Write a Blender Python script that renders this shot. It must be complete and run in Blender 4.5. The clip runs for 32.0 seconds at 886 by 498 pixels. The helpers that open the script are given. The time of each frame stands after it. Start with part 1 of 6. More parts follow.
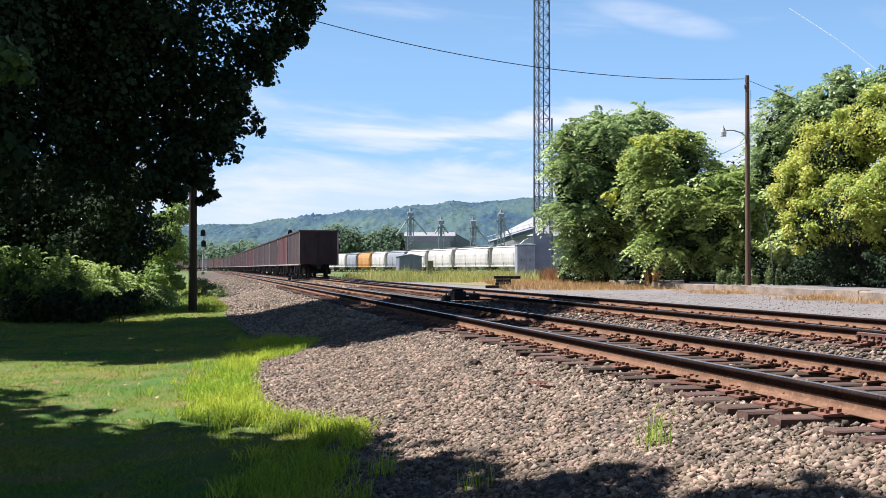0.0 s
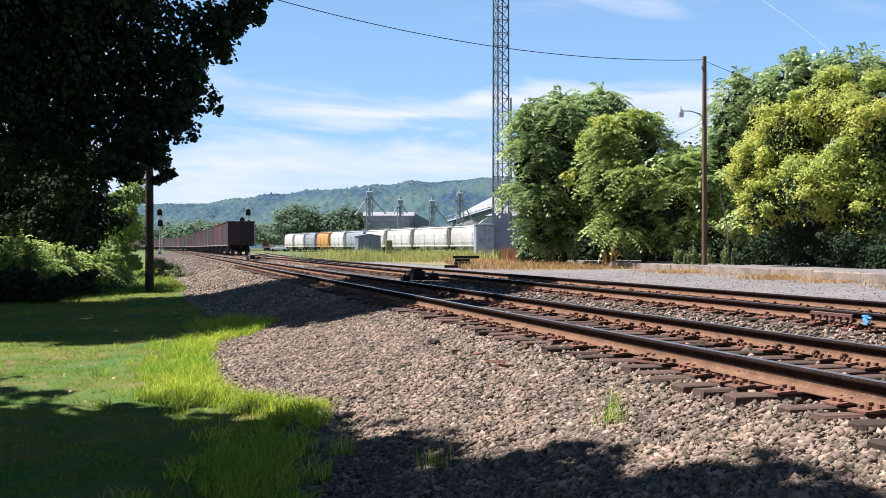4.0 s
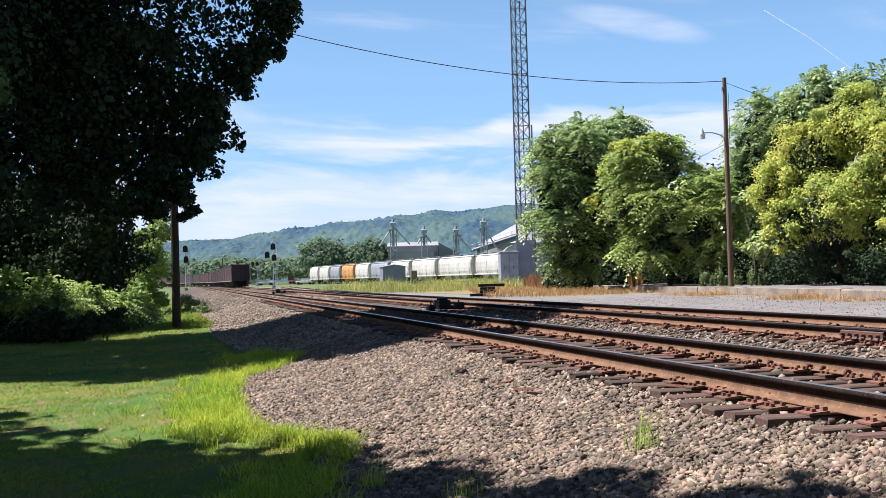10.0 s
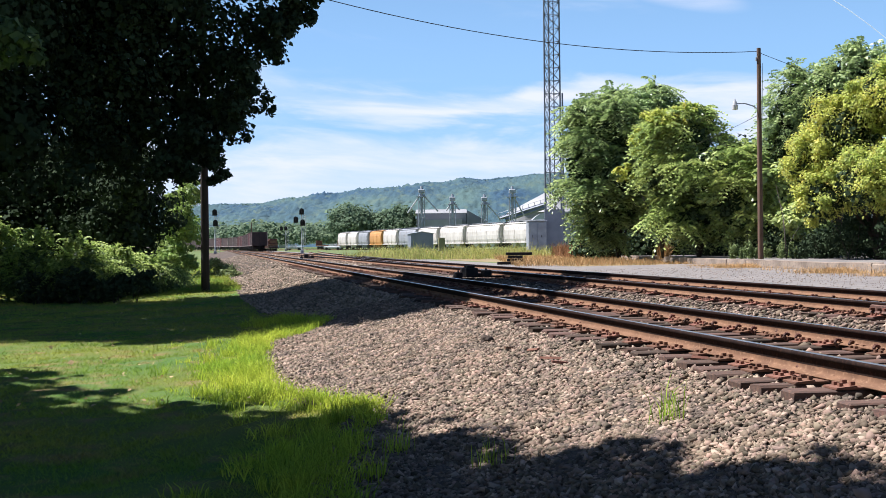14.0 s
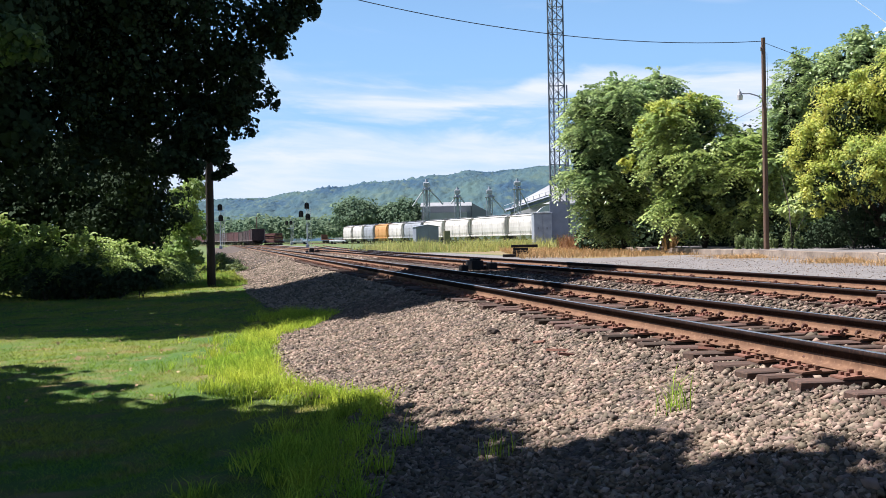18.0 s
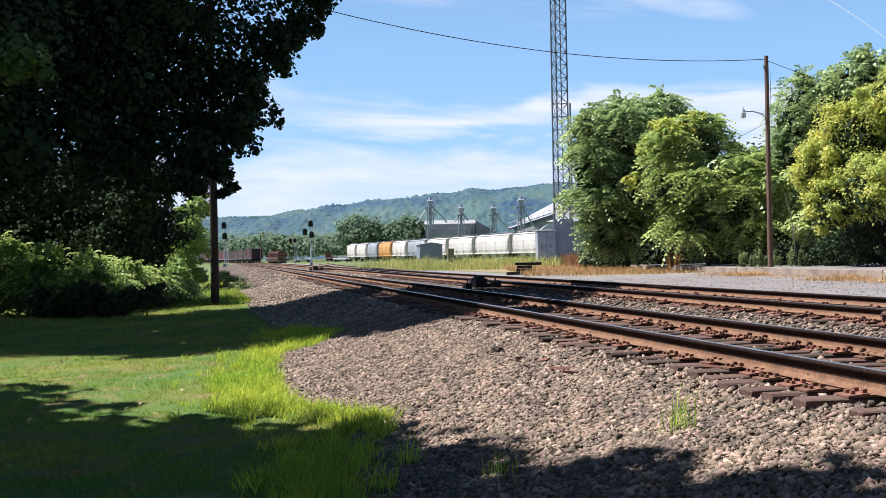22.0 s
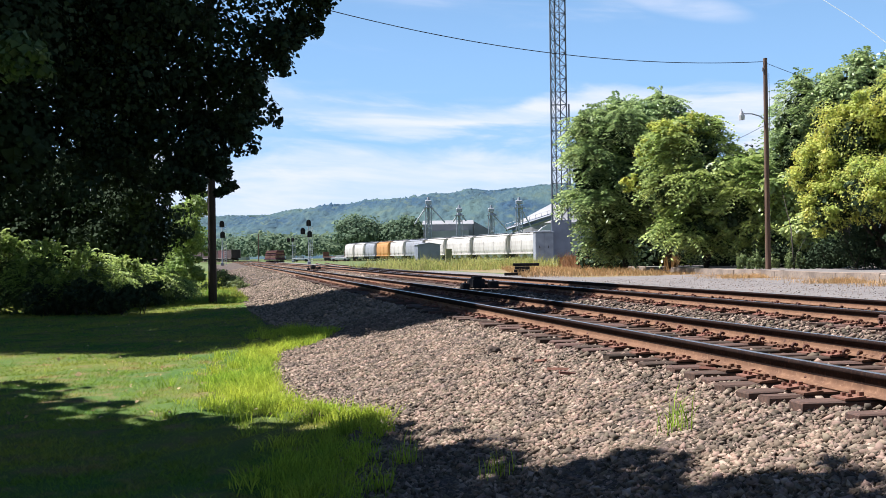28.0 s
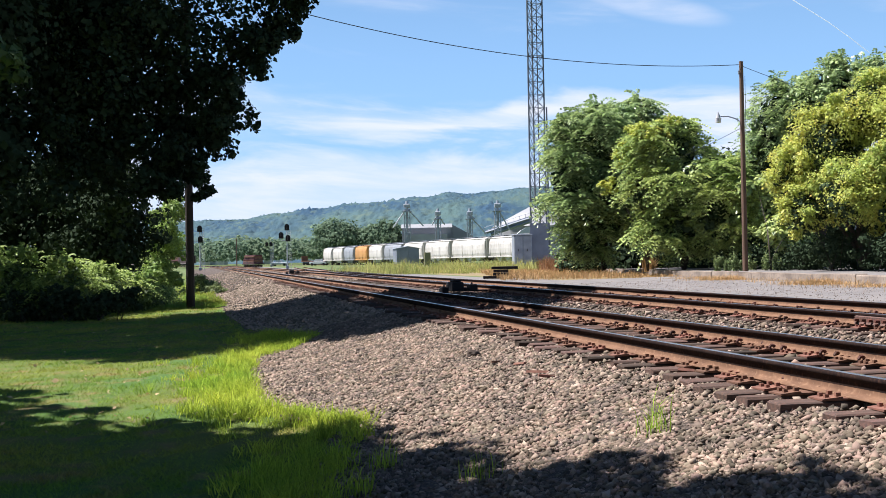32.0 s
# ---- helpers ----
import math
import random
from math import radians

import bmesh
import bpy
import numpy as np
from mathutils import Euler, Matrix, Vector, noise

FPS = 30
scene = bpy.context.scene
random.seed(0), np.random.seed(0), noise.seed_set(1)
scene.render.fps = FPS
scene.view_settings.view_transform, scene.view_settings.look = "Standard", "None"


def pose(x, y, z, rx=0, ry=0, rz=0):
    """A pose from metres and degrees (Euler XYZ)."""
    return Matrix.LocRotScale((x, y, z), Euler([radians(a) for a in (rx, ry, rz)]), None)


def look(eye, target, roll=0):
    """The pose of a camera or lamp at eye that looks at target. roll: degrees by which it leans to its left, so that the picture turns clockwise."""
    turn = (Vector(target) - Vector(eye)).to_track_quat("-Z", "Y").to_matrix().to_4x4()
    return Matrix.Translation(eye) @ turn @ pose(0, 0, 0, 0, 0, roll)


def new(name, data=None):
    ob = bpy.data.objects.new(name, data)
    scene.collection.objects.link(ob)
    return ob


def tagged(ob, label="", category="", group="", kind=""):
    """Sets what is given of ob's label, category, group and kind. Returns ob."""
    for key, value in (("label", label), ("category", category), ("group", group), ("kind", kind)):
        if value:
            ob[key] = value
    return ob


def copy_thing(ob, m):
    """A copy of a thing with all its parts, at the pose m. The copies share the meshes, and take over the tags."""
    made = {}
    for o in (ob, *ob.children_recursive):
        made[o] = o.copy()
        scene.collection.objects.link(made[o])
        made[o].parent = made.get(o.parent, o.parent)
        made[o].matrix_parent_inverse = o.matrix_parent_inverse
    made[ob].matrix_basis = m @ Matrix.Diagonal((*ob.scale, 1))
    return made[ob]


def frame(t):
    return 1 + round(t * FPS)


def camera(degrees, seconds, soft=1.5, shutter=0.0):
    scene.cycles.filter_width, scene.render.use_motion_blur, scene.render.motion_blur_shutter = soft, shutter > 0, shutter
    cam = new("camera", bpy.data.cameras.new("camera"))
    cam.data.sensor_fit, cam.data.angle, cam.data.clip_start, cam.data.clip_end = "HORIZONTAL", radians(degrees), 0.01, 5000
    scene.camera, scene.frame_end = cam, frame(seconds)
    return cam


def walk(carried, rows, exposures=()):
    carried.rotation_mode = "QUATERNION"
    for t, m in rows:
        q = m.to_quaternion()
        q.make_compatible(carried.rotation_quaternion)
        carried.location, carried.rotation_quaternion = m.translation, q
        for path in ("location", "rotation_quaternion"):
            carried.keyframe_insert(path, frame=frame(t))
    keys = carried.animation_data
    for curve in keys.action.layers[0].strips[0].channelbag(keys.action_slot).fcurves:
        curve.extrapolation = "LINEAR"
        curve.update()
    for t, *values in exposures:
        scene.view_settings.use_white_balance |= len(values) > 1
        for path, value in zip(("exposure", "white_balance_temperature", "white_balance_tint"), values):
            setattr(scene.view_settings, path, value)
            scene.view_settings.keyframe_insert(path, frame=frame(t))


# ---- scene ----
# World: the camera stands at x = y = 0; y runs ahead, z is 0 at the top of the ties.
cam = camera(43.4, 32.0, soft=0.6)
EYE = 1.005
# seconds, turn to the left, tilt up, lean (degrees)
ROWS = [
    (0.0, 0.0, 0.974, -0.0), (0.5, -0.553, 0.951, 0.039), (1.0, -0.574, 0.705, 0.161), (1.5, -0.544, 0.498, 0.248),
    (2.0, -0.693, 0.275, 0.082), (2.5, -1.277, 0.153, 0.01), (3.0, -1.634, 0.076, 0.092), (3.5, -1.913, -0.007, 0.071),
    (5.5, -2.422, -0.126, 0.002), (6.0, -2.517, -0.094, 0.124), (6.5, -2.604, -0.132, 0.022), (7.0, -2.82, -0.119, 0.176),
    (7.5, -2.976, -0.146, 0.257), (8.0, -3.214, -0.064, 0.362), (8.5, -3.571, 0.327, 0.445), (9.0, -2.963, 0.6, 0.778),
    (9.5, -1.265, 1.027, 0.649), (10.0, -0.829, 1.442, 1.569), (10.5, -0.269, 1.665, 0.921), (11.0, -0.123, 1.31, 0.855),
    (11.5, 0.568, 0.993, 0.67), (12.0, 0.627, 0.861, 0.663), (12.5, 0.524, 0.62, 0.539), (13.0, 0.542, 0.375, 0.889),
    (13.5, 0.505, 0.013, 0.671), (14.0, 0.599, -0.202, 0.616), (14.5, 0.658, -0.5, 0.734), (16.5, 0.784, -0.591, 0.954),
    (17.0, 0.822, -0.598, 0.844), (17.5, 0.861, -0.622, 1.01), (18.0, 0.873, -0.56, 1.099), (18.5, 0.847, -0.494, 1.044),
    (19.0, 0.724, -0.426, 0.975), (19.5, 0.613, -0.354, 1.025), (20.0, 0.564, -0.034, 0.97), (20.5, 0.684, 0.131, 0.841),
    (21.0, 0.919, 0.331, 0.94), (21.5, 1.023, 0.362, 1.082), (22.0, 1.066, 0.36, 1.128), (22.5, 1.056, 0.349, 1.024),
    (23.0, 1.08, 0.297, 1.117), (23.5, 1.065, 0.282, 1.29), (24.0, 1.039, 0.282, 1.016), (24.5, 1.035, 0.292, 1.136),
    (25.0, 0.999, 0.34, 0.984), (25.5, 1.0, 0.409, 0.906), (27.5, 0.96, 0.399, 0.886), (28.0, 0.955, 0.37, 0.757),
    (28.5, 0.91, 0.344, 0.781), (29.0, 0.835, 0.315, 0.692), (29.5, 0.76, 0.373, 0.644), (30.0, 0.743, 0.416, 0.781),
    (30.5, 0.783, 0.481, 0.678), (31.0, 0.355, 0.551, 1.083), (31.5, 0.051, 0.563, 1.128), (32.0, -0.138, 0.536, 1.065),
]

walk(cam, [(t, pose(0, 0, EYE, 90 + tilt, lean, turn)) for t, turn, tilt, lean in ROWS], exposures=((0, 1.1, 6050, 16), (32, 1.1, 6050, 16)))

# ---- light ----
SUN_EL, SUN_X, SUN_Y = 58.0, -0.97, 0.22
sun = new("sun", bpy.data.lights.new("sun", "SUN"))
sun.data.energy, sun.data.angle, sun.data.color = 5.0, radians(0.53), (1.0, 0.955, 0.88)
_t = math.tan(radians(SUN_EL)) * math.hypot(SUN_X, SUN_Y)
sun.matrix_world = look((SUN_X * 60, SUN_Y * 60, _t * 60), (0, 0, 0))


def build_world():
    w = bpy.data.worlds.new("sky")
    scene.world = w
    w.use_nodes = True
    nt = w.node_tree
    nt.nodes.clear()
    N, L = nt.nodes.new, nt.links.new
    out, bg = N("ShaderNodeOutputWorld"), N("ShaderNodeBackground")
    sky = N("ShaderNodeTexSky")
    sky.sky_type, sky.sun_disc = "NISHITA", False
    sky.sun_elevation = radians(SUN_EL)
    sky.sun_rotation = math.atan2(SUN_X, SUN_Y)
    sky.air_density, sky.dust_density, sky.ozone_density = 1.0, 0.25, 3.2
    co = N("ShaderNodeTexCoord")
    sep = N("ShaderNodeSeparateXYZ")
    L(co.outputs["Generated"], sep.inputs[0])

    def m(op, a, b=None, c=None):
        n = N("ShaderNodeMath")
        n.operation = op
        for i, v in enumerate((a, b, c)):
            if v is None:
                continue
            if isinstance(v, (int, float)):
                n.inputs[i].default_value = v
            else:
                L(v, n.inputs[i])
        return n.outputs[0]

    az = m("DIVIDE", sep.outputs[0], m("MAXIMUM", sep.outputs[1], 0.2))
    el = sep.outputs[2]
    # high cloud drawn out sideways: a white veil along the horizon, a long band over it, loose wisps above
    def streaks(sx, sy, seed, lo, hi, detail=7.0):
        comb = N("ShaderNodeCombineXYZ")
        L(m("MULTIPLY", az, sx), comb.inputs[0])
        L(m("MULTIPLY", m("ADD", el, m("MULTIPLY", az, 0.06)), sy), comb.inputs[1])
        comb.inputs[2].default_value = seed
        nz = N("ShaderNodeTexNoise")
        nz.inputs["Scale"].default_value, nz.inputs["Detail"].default_value = 1.6, detail
        nz.inputs["Roughness"].default_value, nz.inputs["Distortion"].default_value = 0.55, 0.5
        L(comb.outputs[0], nz.inputs["Vector"])
        r = N("ShaderNodeMapRange")
        r.interpolation_type = "SMOOTHSTEP"
        r.inputs[1].default_value, r.inputs[2].default_value = lo, hi
        L(nz.outputs[0], r.inputs[0])
        return r.outputs[0]

    def ramp(v, a, b):
        r = N("ShaderNodeMapRange")
        r.interpolation_type = "SMOOTHSTEP"
        r.inputs[1].default_value, r.inputs[2].default_value = a, b
        L(v, r.inputs[0])
        return r.outputs[0]

    soft, fine = streaks(3.5, 15.0, 3.7, 0.30, 0.72), streaks(6.0, 42.0, 8.1, 0.28, 0.75)
    wavy = m("ADD", el, m("MULTIPLY", m("SUBTRACT", soft, 0.5), 0.036))
    veil = m("MULTIPLY", ramp(wavy, 0.108, 0.076), m("MULTIPLY_ADD", fine, 0.5, 0.48))
    mid = m("MULTIPLY_ADD", az, -0.055, 0.1265)
    off = m("ABSOLUTE", m("SUBTRACT", wavy, mid))
    band = m("MULTIPLY", ramp(off, 0.027, 0.002), m("MULTIPLY_ADD", fine, 0.55, m("MULTIPLY_ADD", ramp(az, -0.22, 0.06), 0.42, 0.16)))
    wisps = m("MULTIPLY", m("MULTIPLY", streaks(2.6, 17.0, 5.2, 0.50, 0.80), fine), 0.55)
    tuft_off = m("ADD", m("POWER", m("DIVIDE", m("SUBTRACT", az, 0.195), 0.062), 2.0), m("POWER", m("DIVIDE", m("ADD", m("SUBTRACT", el, 0.2155), m("MULTIPLY", m("SUBTRACT", az, 0.195), 0.22)), 0.0115), 2.0))
    tuft = m("MULTIPLY", m("MULTIPLY", ramp(tuft_off, 1.6, 0.0), m("MULTIPLY_ADD", fine, 0.7, 0.3)), 0.55)
    cloud = m("MINIMUM", m("MAXIMUM", m("MAXIMUM", veil, band), m("MAXIMUM", wisps, tuft)), 1.0)

    def blend(f, a, b):
        x = N("ShaderNodeMix")
        x.data_type = "RGBA"
        L(f, x.inputs["Factor"])
        L(a, x.inputs["A"])
        x.inputs["B"].default_value = b
        return x.outputs["Result"]

    hue = N("ShaderNodeHueSaturation")
    hue.inputs["Saturation"].default_value, hue.inputs["Value"].default_value = 1.15, 0.72
    L(sky.outputs[0], hue.inputs["Color"])
    # summer haze pales the sky towards the horizon
    hazy = blend(m("MULTIPLY", ramp(el, 0.50, 0.05), 0.90), hue.outputs[0], (3.6, 6.35, 9.6, 1))
    L(blend(m("MULTIPLY", cloud, 0.92), hazy, (8.3, 8.6, 9.0, 1)), bg.inputs[0])
    bg.inputs[1].default_value = 0.052
    L(bg.outputs[0], out.inputs[0])


build_world()


# ---- materials ----
def material(name, c1, c2, scale=4.0, rough=0.8, bump=0.0, bump_scale=40.0, metal=0.0, c3=None, island=0.0, spread=0.0, glow=None, thin=0.0, stretch=None, spec=0.3):
    """Two colours mixed by broad noise, a third by fine noise; spread varies each piece, island each loose bit."""
    ma = bpy.data.materials.new(name)
    ma.use_nodes = True
    nt = ma.node_tree
    N, L = nt.nodes.new, nt.links.new
    bs = nt.nodes["Principled BSDF"]
    co = N("ShaderNodeTexCoord")
    vec = co.outputs["Object"]
    if stretch:
        mp = N("ShaderNodeMapping")
        mp.inputs["Scale"].default_value = stretch
        L(vec, mp.inputs[0])
        vec = mp.outputs[0]

    def noise_tex(s, detail=5.0):
        n = N("ShaderNodeTexNoise")
        n.inputs["Scale"].default_value, n.inputs["Detail"].default_value = s, detail
        L(vec, n.inputs["Vector"])
        return n.outputs[0]

    def ramp(f, a, b):
        r = N("ShaderNodeMapRange")
        r.inputs[1].default_value, r.inputs[2].default_value = a, b
        L(f, r.inputs[0])
        return r.outputs[0]

    def mixc(f, a, b):
        x = N("ShaderNodeMix")
        x.data_type = "RGBA"
        L(f, x.inputs["Factor"])
        for v, i in ((a, "A"), (b, "B")):
            if isinstance(v, tuple):
                x.inputs[i].default_value = (*v, 1)
            else:
                L(v, x.inputs[i])
        return x.outputs["Result"]

    col = mixc(ramp(noise_tex(scale), 0.35, 0.65), c1, c2)
    if c3:
        col = mixc(ramp(noise_tex(scale * 7, 3.0), 0.52, 0.75), col, c3)
    for amount, source in ((island, "geo"), (spread, "ob")):
        if amount:
            rnd = N("ShaderNodeNewGeometry").outputs["Random Per Island"] if source == "geo" else N("ShaderNodeObjectInfo").outputs["Random"]
            hsv = N("ShaderNodeHueSaturation")
            r = N("ShaderNodeMapRange")
            r.inputs[3].default_value, r.inputs[4].default_value = 1 - amount, 1 + amount
            L(rnd, r.inputs[0])
            L(r.outputs[0], hsv.inputs["Value"])
            h = N("ShaderNodeMapRange")
            h.inputs[3].default_value, h.inputs[4].default_value = 0.5 + amount * 0.035, 0.5 - amount * 0.035
            L(rnd, h.inputs[0])
            L(h.outputs[0], hsv.inputs["Hue"])
            L(col, hsv.inputs["Color"])
            col = hsv.outputs[0]
    L(col, bs.inputs["Base Color"])
    bs.inputs["Roughness"].default_value = rough
    bs.inputs["Metallic"].default_value = metal
    bs.inputs["Specular IOR Level"].default_value = spec
    if bump:
        b = N("ShaderNodeBump")
        b.inputs["Strength"].default_value, b.inputs["Distance"].default_value = min(1.0, bump * 20), bump
        L(noise_tex(bump_scale), b.inputs["Height"])
        L(b.outputs[0], bs.inputs["Normal"])
    if glow:
        bs.inputs["Emission Color"].default_value = (*glow[:3], 1)
        bs.inputs["Emission Strength"].default_value = glow[3]
    if thin:
        tr, mx = N("ShaderNodeBsdfTranslucent"), N("ShaderNodeMixShader")
        L(col, tr.inputs[0])
        mx.inputs[0].default_value = thin
        L(bs.outputs[0], mx.inputs[1])
        L(tr.outputs[0], mx.inputs[2])
        L(mx.outputs[0], nt.nodes["Material Output"].inputs[0])
    return ma


M_LAWN = material("lawn_soil", (0.065, 0.130, 0.038), (0.135, 0.150, 0.042), 0.4, 0.95, 0.02, 30, c3=(0.20, 0.15, 0.075), spec=0.03)
# bed kept dark to put shade into the gaps between the stones
M_BED = material("ballast_bed", (0.090, 0.067, 0.050), (0.052, 0.040, 0.032), 9.0, 0.95, 0.04, 26, c3=(0.19, 0.145, 0.11))
M_STONE = material("ballast_stone", (0.215, 0.156, 0.108), (0.122, 0.094, 0.072), 3.0, 0.9, 0.006, 60, island=0.6)
M_STONE_PALE = material("pale_ballast_stone", (0.31, 0.242, 0.172), (0.21, 0.165, 0.120), 3.0, 0.9, 0.006, 60, island=0.55)
M_LOT = material("gravel_lot", (0.20, 0.18, 0.165), (0.15, 0.138, 0.13), 0.7, 0.95, 0.02, 30, c3=(0.24, 0.225, 0.21))
M_FIELD = material("far_field", (0.075, 0.12, 0.03), (0.12, 0.14, 0.05), 0.06, 0.95, 0.1, 2.0)
M_TAN = material("dry_tan_ground", (0.25, 0.18, 0.10), (0.19, 0.15, 0.07), 0.5, 0.95, 0.03, 20, c3=(0.22, 0.21, 0.07))
M_GRASS = material("grass_blades", (0.150, 0.295, 0.048), (0.33, 0.36, 0.060), 0.4, 0.9, island=0.14, thin=0.3, c3=(0.36, 0.28, 0.11), spec=0.03)
M_LITTER = material("fallen_leaf", (0.36, 0.24, 0.11), (0.50, 0.40, 0.22), 3.0, 0.8, island=0.4, thin=0.2)
M_TALL = material("tall_grass", (0.28, 0.42, 0.045), (0.46, 0.52, 0.06), 0.9, 0.75, island=0.35, thin=0.4, spec=0.1)
M_WEED = material("yellow_green_weeds", (0.42, 0.42, 0.13), (0.33, 0.37, 0.10), 0.25, 0.8, island=0.4, thin=0.4, c3=(0.50, 0.37, 0.17))
M_DRY = material("dry_straw_grass", (0.54, 0.35, 0.16), (0.38, 0.235, 0.10), 0.8, 0.85, island=0.3, thin=0.2)
# near-black web: grease and the rail head's shadow in one colour
M_RAIL = material("greasy_shaded_rail_web", (0.026, 0.017, 0.014), (0.017, 0.011, 0.010), 6.0, 0.9, 0.001, 80, c3=(0.06, 0.032, 0.022), spec=0.06)
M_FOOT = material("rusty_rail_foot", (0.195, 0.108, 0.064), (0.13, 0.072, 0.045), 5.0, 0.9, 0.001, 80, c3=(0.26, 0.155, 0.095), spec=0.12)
M_RAILTOP = material("polished_rail_top", (0.55, 0.54, 0.53), (0.40, 0.38, 0.37), 3.0, 0.28, metal=0.9)
M_TIE = material("weathered_tie_wood", (0.098, 0.061, 0.042), (0.052, 0.037, 0.029), 3.0, 0.9, 0.010, 12, c3=(0.150, 0.080, 0.054), spread=0.5, stretch=(1.2, 9, 9))
M_PLATE = material("rusty_tie_plate", (0.200, 0.098, 0.062), (0.125, 0.062, 0.042), 9.0, 0.85, 0.003, 60, spread=0.3)
M_CLIP = material("rusty_rail_clip", (0.13, 0.055, 0.035), (0.08, 0.038, 0.028), 9.0, 0.75, spread=0.3)
M_BLACK = material("greasy_black_steel", (0.016, 0.015, 0.016), (0.028, 0.025, 0.023), 5.0, 0.8, spec=0.15)
M_CONC = material("weathered_concrete", (0.33, 0.265, 0.205), (0.19, 0.15, 0.118), 1.3, 0.9, 0.012, 16, c3=(0.12, 0.098, 0.080))
# creosoted wood, darkened further for the shade the left pole stands in
M_POLE = material("shaded_creosoted_pole_wood", (0.042, 0.031, 0.026), (0.027, 0.021, 0.018), 2.0, 0.85, 0.006, 8, stretch=(9, 9, 0.7))
M_POLE2 = material("brown_pole_wood", (0.17, 0.105, 0.070), (0.11, 0.07, 0.05), 2.0, 0.85, 0.006, 8, stretch=(9, 9, 0.7))
M_GALV = material("galvanised_steel", (0.36, 0.38, 0.41), (0.27, 0.29, 0.32), 1.4, 0.5, metal=0.35)
M_TOWER = material("tower_steel", (0.15, 0.17, 0.19), (0.10, 0.115, 0.13), 1.0, 0.6, metal=0.3)
M_SHEET = material("dull_sheet_metal", (0.25, 0.27, 0.31), (0.19, 0.205, 0.24), 0.8, 0.55, metal=0.3)
M_LTGREY = material("light_grey_paint", (0.52, 0.53, 0.55), (0.42, 0.43, 0.45), 0.5, 0.6, c3=(0.35, 0.34, 0.33))
M_WHITE = material("white_hopper_paint", (0.57, 0.535, 0.49), (0.47, 0.44, 0.40), 0.5, 0.6, c3=(0.34, 0.30, 0.26), stretch=(1, 1, 0.3))
M_GREYCAR = material("grey_hopper_paint", (0.30, 0.31, 0.335), (0.24, 0.25, 0.27), 0.35, 0.55, c3=(0.20, 0.19, 0.185), stretch=(1, 1, 0.3))
M_ORANGE = material("orange_hopper_paint", (0.52, 0.27, 0.09), (0.42, 0.205, 0.07), 0.35, 0.5, stretch=(1, 1, 0.3))
M_CARRED = material("oxide_red_paint", (0.105, 0.036, 0.036), (0.066, 0.026, 0.028), 0.6, 0.8, 0.003, 20, c3=(0.034, 0.022, 0.024), spread=0.2, stretch=(1, 1, 0.35))
M_CARBROWN = material("sooty_brown_paint", (0.070, 0.043, 0.040), (0.040, 0.027, 0.028), 0.6, 0.8, 0.003, 20, c3=(0.024, 0.019, 0.022), spread=0.25, stretch=(1, 1, 0.25))
M_SILL = material("dusty_sill_paint", (0.36, 0.31, 0.29), (0.22, 0.17, 0.16), 1.2, 0.8)
M_CARDARK = material("sooty_underframe", (0.028, 0.022, 0.020), (0.045, 0.032, 0.028), 1.5, 0.8)
M_BARK = material("tree_bark", (0.065, 0.050, 0.040), (0.04, 0.032, 0.026), 3.0, 0.9, 0.02, 8, stretch=(3, 3, 0.6))
# one dark leaf colour: maple crowns, and shade inside other trees and low growth
M_LEAF_DARK = material("maple_and_shade_leaves", (0.030, 0.048, 0.026), (0.040, 0.060, 0.030), 0.5, 0.75, island=0.26, thin=0.08, spec=0.04)
# maple leaves again, lighter: the low bough painted as lit, the crown as shaded
M_LEAF_BOUGH = material("lit_maple_leaves", (0.060, 0.105, 0.036), (0.085, 0.135, 0.044), 0.8, 0.6, island=0.3, thin=0.3, spec=0.2)
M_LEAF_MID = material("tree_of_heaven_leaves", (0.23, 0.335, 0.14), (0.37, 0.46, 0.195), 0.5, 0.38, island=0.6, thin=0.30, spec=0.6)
# weed leaves in two copies: dark as if shaded, pale as if sunlit
M_LEAF_SHADE = material("shaded_weed_leaves", (0.055, 0.092, 0.026), (0.085, 0.125, 0.034), 0.5, 0.6, island=0.4, thin=0.25)
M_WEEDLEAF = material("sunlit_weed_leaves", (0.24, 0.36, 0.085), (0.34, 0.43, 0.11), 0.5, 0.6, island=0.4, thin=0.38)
M_LEAF_BUSH = material("grey_green_bush_leaves", (0.13, 0.19, 0.07), (0.19, 0.235, 0.085), 0.6, 0.6, island=0.4, thin=0.3)
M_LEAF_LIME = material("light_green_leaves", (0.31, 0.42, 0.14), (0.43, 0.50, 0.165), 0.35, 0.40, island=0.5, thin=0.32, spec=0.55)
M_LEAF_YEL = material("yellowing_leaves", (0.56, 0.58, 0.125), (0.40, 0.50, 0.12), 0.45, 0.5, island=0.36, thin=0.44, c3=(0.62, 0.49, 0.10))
# distance haze is put into these two forest colours as blue
M_FOREST = material("haze_blue_forest", (0.022, 0.060, 0.102), (0.060, 0.108, 0.104), 0.008, 0.95, 3.0, 0.10, c3=(0.078, 0.118, 0.096), stretch=(1, 0.4, 1.4))
M_CANOPY = material("haze_blue_canopy", (0.032, 0.074, 0.108), (0.070, 0.120, 0.108), 0.006, 0.95, island=0.18)
M_FARTREE = material("far_tree_leaves", (0.100, 0.160, 0.098), (0.150, 0.205, 0.112), 0.05, 0.9, island=0.30, thin=0.3)
M_ROOF = material("corrugated_roof", (0.36, 0.355, 0.35), (0.28, 0.28, 0.28), 0.2, 0.5, metal=0.15)
M_WALLSTEEL = material("grey_steel_wall", (0.24, 0.245, 0.26), (0.19, 0.195, 0.21), 0.15, 0.6)
